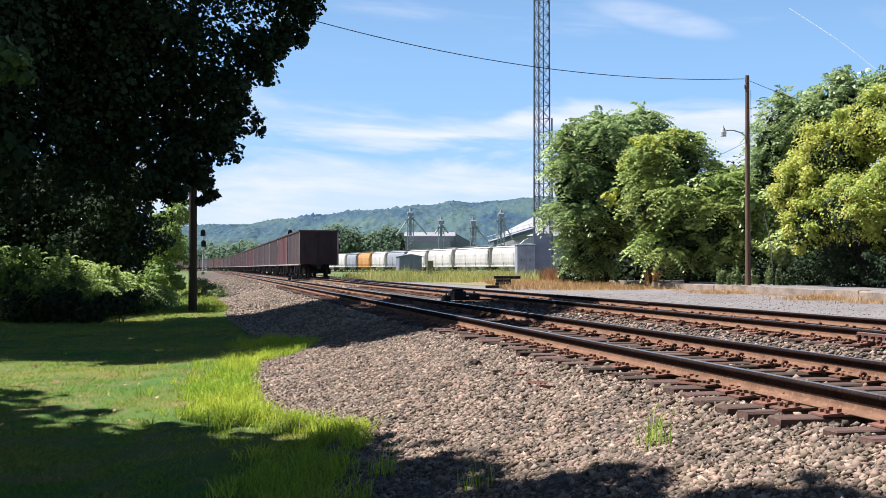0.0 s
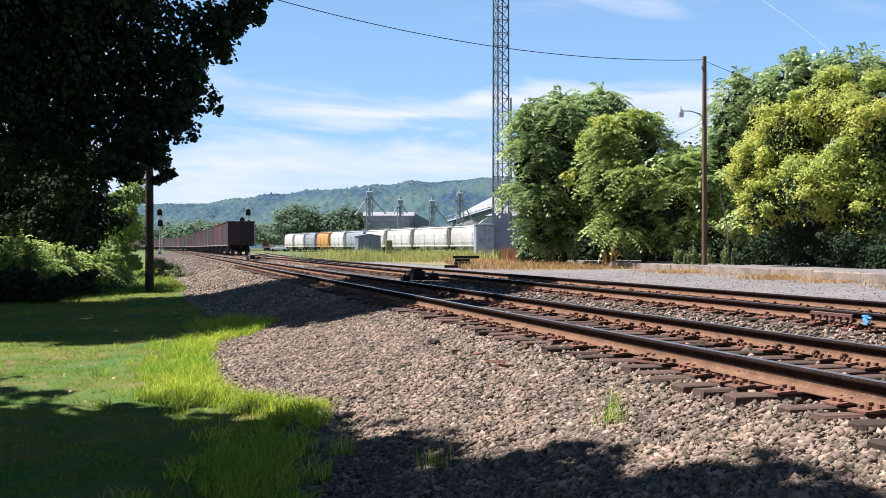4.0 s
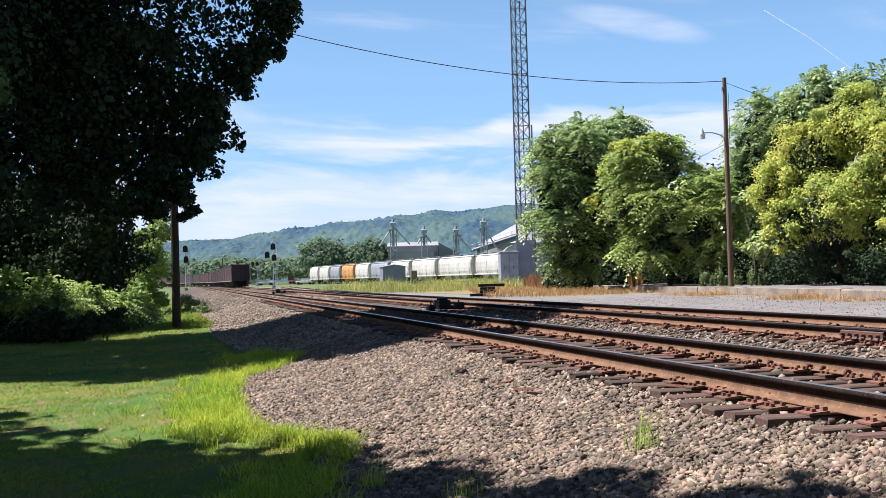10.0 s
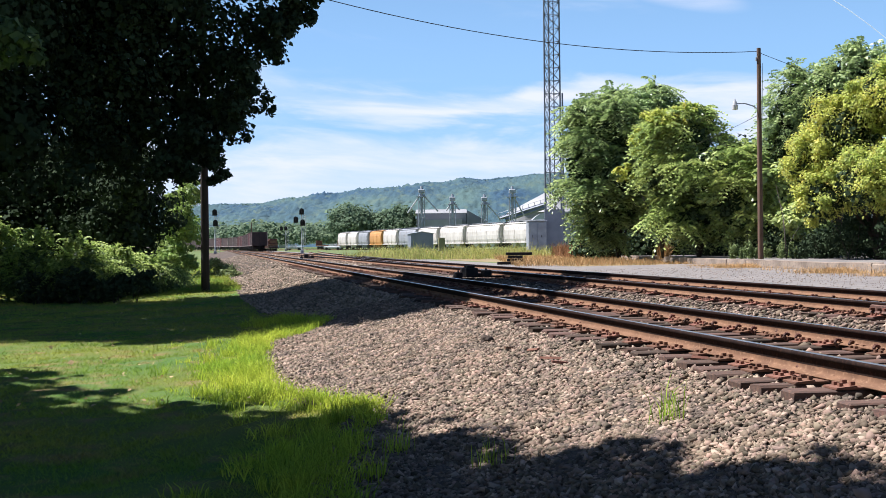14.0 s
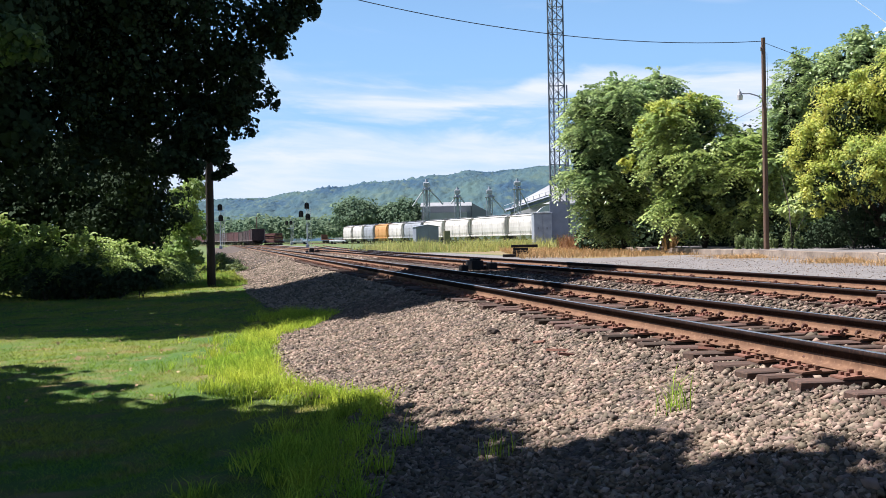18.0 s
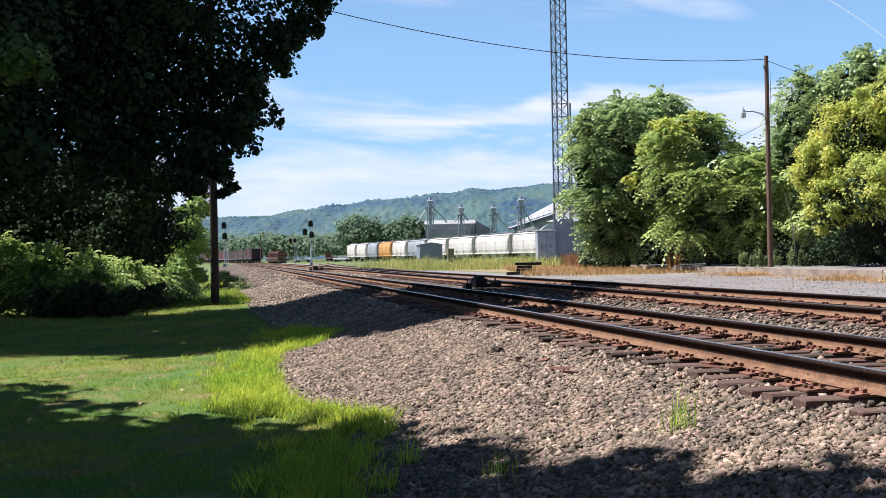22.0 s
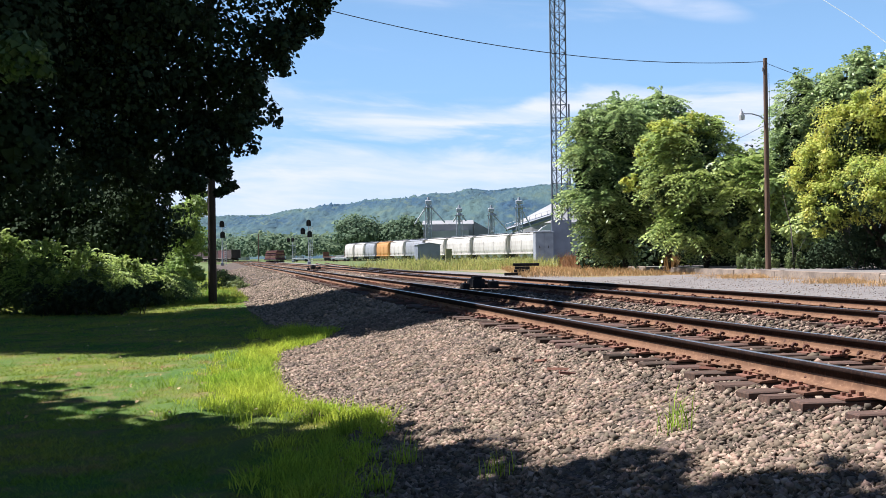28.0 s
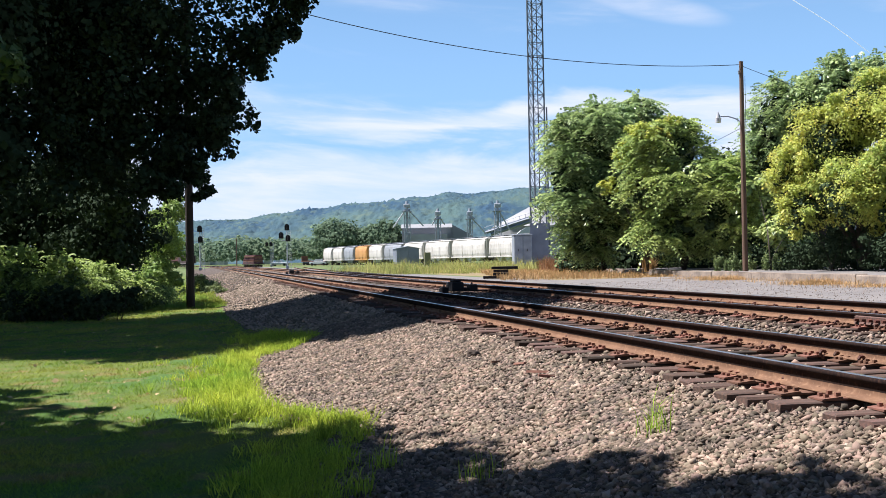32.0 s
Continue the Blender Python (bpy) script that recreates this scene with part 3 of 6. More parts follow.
def lay_ties(ob, u0, cant, s_near, s_far, seed, gap=None):
    g = random.Random(seed)
    if not TIE_MESHES:
        TIE_MESHES.extend([tie_mesh(g) for _ in range(6)])
        TIE_MESHES.extend([plate_mesh(), clip_mesh()])
    plate, clip = TIE_MESHES[6:]
    s = s_near
    while s < s_far:
        m = along(u0, s + g.uniform(-0.03, 0.03), 0.026 + g.uniform(-0.010, 0.0)) @ pose(g.uniform(-0.11, 0.11), 0, 0, 0, math.degrees(-cant / 1.5) + g.uniform(-0.5, 0.5), g.uniform(-2.4, 2.4))
        tie = new("tie", TIE_MESHES[g.randrange(6)])
        tie.parent = ob
        tie.matrix_basis = m
        for off in (-0.7525, 0.7525):
            p = new("tie_plate", plate)
            p.parent = tie
            p.matrix_basis = pose(off, 0, 0.001, 0, 0, 0)
            if s < 34:
                for sx in ((180,) if off > 0 or u0 > 6 else (0,)):
                    if g.random() < 0.9:
                        c = new("rail_anchor", clip)
                        c.parent = tie
                        c.matrix_basis = pose(off, g.choice((-0.14, 0.14)), 0.018, 0, 0, sx)
        s += TIE_STEP * g.uniform(0.86, 1.14)


# ---- rolling stock ----
def truck(bm_axles, y):
    """Two axles and side frames about y, in the car's space; rails at z 0."""
    bm = bm_axles
    for dy in (-0.88, 0.88):
        for x in (-0.75, 0.75):
            bmesh.ops.create_cone(bm, cap_ends=True, segments=16, radius1=0.44, radius2=0.42, depth=0.12, matrix=Matrix.Translation((x, y + dy, 0.44)) @ pose(0, 0, 0, 0, 90, 0))
        rod(bm, (-0.75, y + dy, 0.44), (0.75, y + dy, 0.44), 0.08, 0.08, 6)
    for x in (-1.0, 1.0):
        prism(bm, ((-1.15, 0.42), (-0.6, 0.30), (0.6, 0.30), (1.15, 0.42), (1.15, 0.62), (0.5, 0.80), (-0.5, 0.80), (-1.15, 0.62)), -0.07, 0.07, Matrix.Translation((x, y, 0)) @ pose(0, 0, 0, 0, 0, 90))
    box(bm, -1.0, y - 0.2, 0.45, 1.0, y + 0.2, 0.75)


def coal_car(L, paint, label):
    """An open-topped steel coal hopper, y along the track, its middle at y = 0."""
    h = L / 2 - 0.45
    car = thing("coal_hopper_car", Matrix.Identity(4), label, "freight car", "cars of the coal train")
    bm = bmesh.new()
    t = 0.06
    for sx in (-1, 1):
        box(bm, sx * 1.50 - t / 2, -h, 1.10, sx * 1.50 + t / 2, h, 3.78)
    for sy in (-1, 1):
        box(bm, -1.50, sy * h - t / 2, 1.10, 1.50, sy * h + t / 2, 3.78)
    box(bm, -1.47, -h, 1.25, 1.47, h, 1.35)
    part("body", bm, paint, car)
    for sx in (-1, 1):
        for k in range(9):
            y = -h + 0.05 + k * (2 * h - 0.1) / 8
            bm = bmesh.new()
            box(bm, sx * 1.53 - 0.02, y - 0.055, 1.12, sx * 1.53 + 0.085, y + 0.055, 3.72, 0.015)
            part("side_rib", bm, paint, car)
        bm = bmesh.new()
        box(bm, sx * 1.52 - 0.07, -h - 0.05, 3.74, sx * 1.52 + 0.09, h + 0.05, 3.90, 0.02)
        part("top_chord", bm, paint, car)
        bm = bmesh.new()
        box(bm, sx * 1.52 - 0.06, -h - 0.1, 1.02, sx * 1.52 + 0.10, h + 0.1, 1.13, 0.015)
        part("side_sill", bm, M_SILL, car, "pale dusty side sill")
        bm = bmesh.new()
        box(bm, sx * 1.53 - 0.02, -h - 0.02, 1.14, sx * 1.53 + 0.11, -h + 0.20, 3.70, 0.015)
        part("corner_post", bm, M_SILL, car, "pale worn corner post")
    for sy in (-1, 1):
        bm = bmesh.new()
        box(bm, -1.45, sy * (h + 0.02) - 0.07, 3.72, 1.45, sy * (h + 0.02) + 0.07, 3.88, 0.02)
        part("end_chord", bm, paint, car)
        for x in (-0.75, 0, 0.75):
            bm = bmesh.new()
            box(bm, x - 0.06, sy * h - 0.05, 1.2, x + 0.06, sy * h + 0.05, 3.72)
            part("end_post", bm, paint, car)
        bm = bmesh.new()
        for x in (1.12, 1.40):
            rod(bm, (x, sy * (h + 0.13), 1.05), (x, sy * (h + 0.13), 3.75), 0.018, None, 5)
        for k in range(8):
            rod(bm, (1.12, sy * (h + 0.13), 1.2 + 0.34 * k), (1.40, sy * (h + 0.13), 1.2 + 0.34 * k), 0.016, None, 5)
        part("ladder", bm, paint, car)
        bm = bmesh.new()
        box(bm, -0.13, sy * h, 0.75, 0.13, sy * (L / 2 + 0.02), 1.0, 0.03)
        part("coupler", bm, M_CARDARK, car)
        bm = bmesh.new()
        truck(bm, sy * (h - 1.6))
        part("truck", bm, M_CARDARK, car)
    for k in range(4):
        bm = bmesh.new()
        y0 = -h + 2.9 + k * (2 * h - 5.8) / 4
        y1 = y0 + (2 * h - 5.8) / 4
        prism(bm, ((y0, 1.25), (y1, 1.25), ((y0 + y1) / 2 + 0.3, 0.35), ((y0 + y1) / 2 - 0.3, 0.35)), -1.2, 1.2, pose(0, 0, 0, 0, 0, 90))
        part("discharge_bay", bm, M_CARDARK, car)
    bm = bmesh.new()
    box(bm, -0.3, -h, 0.95, 0.3, h, 1.15)
    part("centre_sill", bm, M_CARDARK, car)
    return car


def covered_hopper(L, paint, label, m):
    """A covered grain hopper with rounded sides, y along the track."""
    h = L / 2 - 0.5
    car = thing("covered_hopper_car", m, label, "freight car", "parked grain hoppers")
    bm = bmesh.new()
    prof = [(-1.42, 1.15), (-1.56, 1.7), (-1.60, 2.4), (-1.58, 3.1), (-1.48, 3.7), (-1.25, 4.15), (-0.8, 4.35), (0, 4.42)]
    prof = prof + [(-x, z) for x, z in prof[-2::-1]]
    prism(bm, prof, -h + 0.75, h - 0.75)
    part("body", bm, paint, car, smooth=False)
    for sy in (-1, 1):
        bm = bmesh.new()
        k = [(x * 0.96, z) for x, z in prof]
        prism(bm, k, sy * (h - 0.85), sy * (h - 0.55))
        for x in (-1.3, 1.3):
            rod(bm, (x, sy * (h - 0.6), 1.1), (x, sy * h, 4.1), 0.05, None, 5)
            rod(bm, (x, sy * h, 1.1), (x, sy * h, 4.15), 0.03, None, 5)
        for i in range(9):
            rod(bm, (-1.3, sy * h, 1.2 + i * 0.34), (-0.9, sy * h, 1.2 + i * 0.34), 0.02, None, 4)
        box(bm, -1.4, sy * (h - 0.75), 4.12, 1.4, sy * h, 4.18)
        part("end_cage", bm, paint, car)
        bm = bmesh.new()
        truck(bm, sy * (h - 1.5))
        part("truck", bm, M_CARDARK, car)
        bm = bmesh.new()
        box(bm, -0.13, sy * (h - 0.3), 0.75, 0.13, sy * L / 2, 1.0, 0.03)
        part("coupler", bm, M_CARDARK, car)
    for sx in (-1, 1):
        bm = bmesh.new()
        box(bm, sx * 1.45 - 0.1, -h, 1.0, sx * 1.45 + 0.12, h, 1.2, 0.02)
        part("side_sill", bm, paint, car)
        bm = bmesh.new()
        box(bm, sx * 1.30 - 0.06, -h + 0.7, 4.12, sx * 1.30 + 0.10, h - 0.7, 4.22, 0.02)
        part("roof_rail", bm, paint, car)
    bm = bmesh.new()
    box(bm, -0.45, -h + 0.6, 4.55, 0.45, h - 0.6, 4.60)
    for k in range(5):
        y = -h + 1 + k * (2 * h - 2) / 4
        box(bm, -0.4, y - 0.04, 4.40, 0.4, y + 0.04, 4.56)
    part("running_board", bm, M_GALV, car)
    for k in range(3):
        bm = bmesh.new()
        y0 = -h + 2.6 + k * (2 * h - 5.2) / 3
        y1 = y0 + (2 * h - 5.2) / 3
        prism(bm, ((y0, 1.2), (y1, 1.2), ((y0 + y1) / 2 + 0.3, 0.4), ((y0 + y1) / 2 - 0.3, 0.4)), -1.2, 1.2, pose(0, 0, 0, 0, 0, 90))
        part("discharge_bay", bm, paint, car)
    for sx in (-1, 1):
        for k in range(4):
            y = -h + 1.2 + k * (2 * h - 2.4) / 3
            bm = bmesh.new()
            box(bm, sx * 1.57 - 0.05, y - 0.03, 1.2, sx * 1.57 + 0.035, y + 0.03, 3.2)
            part("side_seam", bm, paint, car)
    return car


CAR_PITCH, TRAIN_CARS, TRAIN_AT, TRAIN_SPEED = 13.3, 26, 90.0, 10.05
RAILTOP = 0.198


def train_tail(t):
    return TRAIN_AT + TRAIN_SPEED * t


CARS = []


def build_train():
    brown = coal_car(CAR_PITCH, M_CARBROWN, "dark brown open-top coal hopper car with ribbed steel sides")
    red = coal_car(CAR_PITCH, M_CARRED, "oxide-red open-top coal hopper car with ribbed steel sides")
    CARS.extend((brown, red))
    for k in range(2, TRAIN_CARS):
        CARS.append(copy_thing(red if k in (6, 7, 11, 16, 20) else brown, Matrix.Identity(4)))


def motions():
    for k, car in enumerate(CARS):
        walk(car, [(t, along(TRACK_2, train_tail(t) + CAR_PITCH * (k + 0.5), RAILTOP)) for t in (0, 4, 8, 12, 16, 20, 24, 26, 28, 30, 32)])


def yard_y(r):
    return 71.2 / (r + 0.3425)


def build_hoppers():
    # joints between the parked cars, as sideways distance over distance ahead
    joints = (0.0655 - 0.030, 0.0655 + 0.012, 0.0421, 0.0091, -0.0147, -0.0340, -0.0513, -0.0650, -0.0772, -0.0873, -0.0970, -0.1056)
    labels = {id(M_WHITE): "dusty white covered grain hopper car parked on the siding", id(M_GREYCAR): "grey covered hopper car parked on the siding", id(M_ORANGE): "orange covered hopper car parked among pale ones"}
    ang = math.degrees(math.atan(0.3425))
    c, sn = math.cos(radians(ang)), math.sin(radians(ang))
    for (a, b), paint in zip(zip(joints[1:], joints[2:]), (M_WHITE, M_WHITE, M_WHITE, M_WHITE, M_GREYCAR, M_WHITE, M_ORANGE, M_GREYCAR, M_WHITE, M_WHITE)):
        y0, y1 = yard_y(a), yard_y(b)
        x0, x1 = a * y0, b * y1
        covered_hopper(math.hypot(x1 - x0, y1 - y0), paint, labels[id(paint)], pose((x0 + x1) / 2 + 1.5 * c, (y0 + y1) / 2 + 1.5 * sn, 0.2, 0, 0, ang))
    tr = thing("siding_track", Matrix.Identity(4), "rusty siding track under the parked hoppers", "railway track", kind="structure")
    for off in (0.7475, 2.2525):
        rail("rail", [(7.8 - 0.3425 * (y - 185) + off * c, y + off * sn) for y in range(150, 400, 10)], tr)


# ---- line-side structures ----
def build_platform():
    """The low concrete edge of an old loading platform, made of cast blocks."""
    ob = thing("loading_platform", Matrix.Identity(4), "low weathered concrete platform edge behind dry grass", "platform", kind="structure")
    g = random.Random(5)
    # front edge in plan
    a, b = Vector((10.1, 70.0, 0)), Vector((17.2, 8.0, 0))
    d = (b - a).normalized()
    side = Vector((-d.y, d.x, 0))
    ang = math.degrees(math.atan2(d.y, d.x))
    L, at = (b - a).length, 0.0
    while at < L:
        w = g.uniform(2.2, 3.6)
        p = a + d * at
        bm = bmesh.new()
        box(bm, 0.01, 0, -0.35, min(w, L - at) - 0.012, 0.45, 0.25 + g.uniform(-0.015, 0.015), 0.02)
        for v in bm.verts:
            v.co += Vector((g.uniform(-0.01, 0.01), g.uniform(-0.03, 0.02), g.uniform(-0.035, 0.008)))
        blk = part("edge_block", bm, M_CONC, ob)
        blk.matrix_basis = pose(p.x, p.y, 0, 0, 0, ang)
        at += w
    n = Vector((-d.y, d.x, 0))
    bm = bmesh.new()
    q0, q1 = a + n * 0.44, b + n * 0.44
    vs = [bm.verts.new((q.x, q.y, z)) for q, z in ((q0, 0.22), (q1, 0.22), (q1 + n * 40, 0.3), (q0 + n * 40 + Vector((0, 45, 0)), 0.3), (q0 + Vector((-6, 45, 0)), 0.22))]
    bm.faces.new(vs)
    vs2 = [bm.verts.new((v.co.x, v.co.y, -0.6)) for v in vs]
    for i in range(5):
        bm.faces.new((vs[i], vs[(i + 1) % 5], vs2[(i + 1) % 5], vs2[i]))
    part("platform_top", bm, M_LOT, ob, "pale gravelly top of the platform")
    return a, b, d, n


def utility_pole(x, y, z, h, r, mat, label):
    ob = thing("utility_pole", pose(x, y, z), label, "utility pole")
    bm = bmesh.new()
    rod(bm, (0, 0, -0.4), (0, 0, h), r, r * 0.72, 14)
    part("shaft", bm, mat, ob, smooth=False)
    return ob


def sag(a, b, drop, n=28):
    a, b = Vector(a), Vector(b)
    return [a.lerp(b, i / n) - Vector((0, 0, 4 * drop * (i / n) * (1 - i / n))) for i in range(n + 1)]


def cable(name, pts, r, label):
    """One continuous round cable through the points."""
    n, k = len(pts), 6
    V = []
    for i, p in enumerate(pts):
        d = (pts[min(i + 1, n - 1)] - pts[max(i - 1, 0)]).normalized()
        a = d.cross(Vector((0, 0, 1))).normalized()
        b = a.cross(d)
        V += [tuple(p + a * (r * math.cos(q * 6.2832 / k)) + b * (r * math.sin(q * 6.2832 / k))) for q in range(k)]
    F = [(i * k + q, i * k + (q + 1) % k, (i + 1) * k + (q + 1) % k, (i + 1) * k + q) for i in range(n - 1) for q in range(k)]
    return tagged(mesh_np(name, V, F, M_WIRE), label, "cable")


def build_poles():
    p = utility_pole(-8.82, 39.25, -0.56, 12.3, 0.15, M_POLE, "dark creosoted wooden utility pole on the lawn's edge")
    q = utility_pole(13.70, 50.0, 0.25, 9.42, 0.125, M_POLE2, "brown wooden utility pole with a street lamp arm")
    # lamp arm and lamp
    bm = bmesh.new()
    pts = [Vector((0, 0, 6.642)), Vector((-0.3, -0.017, 6.839)), Vector((-0.643, -0.034, 6.942)), Vector((-0.986, -0.051, 6.942))]
    tube(bm, pts, 0.028, 7)
    part("lamp_arm", bm, M_GALV, q)
    bm = bmesh.new()
    rod(bm, (-1.097, -0.051, 6.873), (-1.097, -0.051, 7.045), 0.111, 0.069, 12)
    rod(bm, (-1.097, -0.051, 7.045), (-1.097, -0.051, 7.147), 0.034, 0.026, 8)
    lamp = part("lamp_head", bm, M_LTGREY, q, "pale lamp head")
    bm = bmesh.new()
    rod(bm, (-1.097, -0.051, 6.667), (-1.097, -0.051, 6.869), 0.129, 0.146, 12)
    part("refractor", bm, M_GLASS, lamp)
    bm = bmesh.new()
    rod(bm, (-0.129, -0.043, 8.827), (-0.129, -0.043, 8.998), 0.034, 0.034, 8)
    rod(bm, (0, 0, 8.913), (-0.129, -0.043, 8.913), 0.013, None, 6)
    part("insulator", bm, M_GALV, q)
    bm = bmesh.new()
    tube(bm, [(0.137, -0.069, 8.741), (0.146, -0.051, 7.37), (0.137, -0.051, 6.17)], 0.01, 5)
    part("drop_wire", bm, M_WIRE, q)
    cable("overhead_cable", sag((-8.82, 39.25, 11.05), (13.6, 50.0, 9.52), 1.0), 0.016, "thin black overhead cable between the poles")
    cable("overhead_cable", sag((13.7, 50.0, 9.47), (29.0, 56.5, 6.9), 0.5), 0.011, "thin black overhead cable leaving the pole")
    cable("overhead_cable", sag((13.7, 50.0, 6.7), (9.8, 64.0, 5.3), 0.25), 0.010, "thin black cable sagging behind the trees")


def build_tower():
    """A lattice radio mast: three legs with ladders of bracing, panels round its foot."""
    D = 110.0
    x0, w, base = (957.5 - 784) / 1970 * D, 1.62, 0.30
    ob = thing("lattice_tower", pose(x0, D, base, 0, 0, 8), "grey steel lattice radio tower with sheeted foot", "tower")
    H, bays = 40.0, 31
    legs = [(-w / 2, -w * 0.29), (w / 2, -w * 0.29), (0, w * 0.58)]
    for lx, ly in legs:
        bm = bmesh.new()
        rod(bm, (lx, ly, 0), (lx * 0.9, ly * 0.9, H), 0.085, 0.075, 7)
        part("leg", bm, M_TOWER, ob)
    step = H / bays
    for k in range(bays):
        z0, z1 = k * step, (k + 1) * step
        for i in range(3):
            a, b = legs[i], legs[(i + 1) % 3]
            f0, f1 = 1 - 0.1 * z0 / H, 1 - 0.1 * z1 / H
            for (p, fp, zp), (q, fq, zq), r in (((a, f0, z0), (b, f0, z0), 0.035), ((a, f0, z0), (b, f1, z1), 0.032), ((b, f0, z0), (a, f1, z1), 0.032)):
                bm = bmesh.new()
                rod(bm, (p[0] * fp, p[1] * fp, zp), (q[0] * fq, q[1] * fq, zq), r, None, 5)
                part("brace", bm, M_TOWER, ob)
    bm = bmesh.new()
    tube(bm, [(0.35, 0.3, 0), (0.33, 0.3, H)], 0.05, 6)
    part("feed_line", bm, M_WIRE, ob)
    for i, (a, b) in enumerate(((legs[0], legs[1]), (legs[1], legs[2]), (legs[2], legs[0]))):
        a, b = Vector((*a, 0)) * 1.12, Vector((*b, 0)) * 1.12
        bm = bmesh.new()
        d = (b - a)
        ang = math.degrees(math.atan2(d.y, d.x))
        box(bm, 0, -0.03, 0.0, d.length, 0.03, 4.1, 0.01, Matrix.Translation(a) @ pose(0, 0, 0, 0, 0, ang))
        part("foot_panel", bm, M_SHEET, ob, "sheet-metal climbing guard")
    bm = bmesh.new()
    box(bm, -1.6, -1.3, -0.6, 1.9, 1.3, 0.0, 0.04)
    part("footing", bm, M_CONC, ob)
    # slim antenna beside the mast
    an = thing("whip_antenna", pose((977 - 784) / 1970 * 114, 114, 0.2), "tall dark slim pole behind the lattice tower", "antenna pole")
    bm = bmesh.new()
    rod(bm, (0, 0, -0.3), (0, 0, 16.2), 0.12, 0.09, 8)
    part("mast", bm, M_TOWER, an)
    cab = thing("equipment_cabinet", pose((929 - 784) / 1970 * 109, 109.2, 0.25, 0, 0, 4), "grey sheet-metal equipment cabinet beside the tower foot", "cabinet")
    bm = bmesh.new()
    box(bm, -0.88, -0.8, 0, 0.88, 0.9, 2.95, 0.03)
    part("body", bm, M_GALV, cab)
    for x in (-0.86, 0.01):
        bm = bmesh.new()
        box(bm, x + 0.02, -0.845, 0.12, x + 0.83, -0.803, 2.85, 0.01)
        dr = part("door", bm, M_GALV, cab)
        bm = bmesh.new()
        box(bm, x + 0.36, -0.90, 1.4, x + 0.41, -0.847, 1.65, 0.005)
        part("handle", bm, M_BLACK, dr)
    bm = bmesh.new()
    box(bm, -0.95, -0.9, 2.955, 0.95, 0.95, 3.05, 0.02)
    part("roof", bm, M_GALV, cab)


def build_huts():
    D = 132.0
    hut = thing("signal_hut", pose((723.5 - 784) / 1970 * D, D, 0.1, 0, 0, 14), "grey metal railway signal hut in tall weeds", "hut")
    bm = bmesh.new()
    prism(bm, ((-1.35, -0.4), (1.35, -0.4), (1.35, 2.25), (0, 2.48), (-1.35, 2.25)), -1.0, 1.0)
    part("shell", bm, M_SHEET, hut)
    for sx in (-1, 1):
        bm = bmesh.new()
        prism(bm, ((0, 2.49), (sx * 1.46, 2.245), (sx * 1.46, 2.30), (0, 2.55)), -1.1, 1.1)
        part("roof_panel", bm, M_GALV, hut)
    bm = bmesh.new()
    box(bm, 0.1, -1.04, 0.05, 0.95, -1.003, 2.0, 0.01)
    part("door", bm, M_SHEET, hut)
    D = 128.0
    bx = thing("relay_box", pose((761 - 784) / 1970 * D, D, 0.1, 0, 0, 10), "olive-brown metal relay box on a post", "relay box")
    bm = bmesh.new()
    box(bm, -0.36, -0.25, 0.2, 0.36, 0.25, 1.75, 0.03)
    part("body", bm, M_OLIVE, bx)
    bm = bmesh.new()
    box(bm, -0.1, -0.1, -0.4, 0.1, 0.1, 0.2)
    part("post", bm, M_GALV, bx)
    bm = bmesh.new()
    box(bm, -0.32, -0.285, 0.28, 0.32, -0.253, 1.68, 0.01)
    part("door", bm, M_OLIVE, bx)


def signal_mast(x, y, h, label, heads):
    """A colour-light signal: mast with ladder, arched dark backboards and hoods."""
    ob = thing("railway_signal", pose(x, y, -0.1, 0, 0, math.degrees(LINE)), label, "railway signal", "line-side signals")
    bm = bmesh.new()
    rod(bm, (0, 0, 0), (0, 0, h), 0.10, 0.08, 9)
    part("mast", bm, M_LTGREY, ob)
    bm = bmesh.new()
    for dx in (0.32, 0.68):
        rod(bm, (dx, 0.1, 0), (dx, 0.1, h - 0.8), 0.03, None, 5)
    for k in range(int(h / 0.35) - 2):
        rod(bm, (0.32, 0.1, 0.3 + k * 0.35), (0.68, 0.1, 0.3 + k * 0.35), 0.02, None, 4)
    part("ladder", bm, M_LTGREY, ob)
    bm = bmesh.new()
    box(bm, -0.25, -0.25, 0, 0.25, 0.25, 0.5, 0.03)
    part("base_case", bm, M_SHEET, ob)
    for dx, z in heads:
        bm = bmesh.new()
        arch = [(dx - 0.40, z - 0.52), (dx + 0.40, z - 0.52)] + [(dx + 0.40 * math.cos(a * math.pi / 8), z + 0.16 + 0.42 * math.sin(a * math.pi / 8)) for a in range(9)]
        prism(bm, arch, -0.28, -0.22)
        head = part("target", bm, M_BLACK, ob, "black signal backboard with a rounded top")
        bm = bmesh.new()
        box(bm, dx - 0.25, -0.2, z - 0.45, dx + 0.25, 0.25, z + 0.45, 0.05)
        part("lamp_case", bm, M_BLACK, head)
        for oz in (-0.26, 0.0, 0.26):
            bm = bmesh.new()
            rod(bm, (dx, -0.62, z + oz), (dx, -0.285, z + oz), 0.12, 0.13, 9)
            part("hood", bm, M_BLACK, head)
    if any(dx for dx, _ in heads):
        bm = bmesh.new()
        box(bm, -0.9, -0.05, h - 2.6, 0.9, 0.4, h - 2.5)
        part("bracket", bm, M_LTGREY, ob)
    return ob


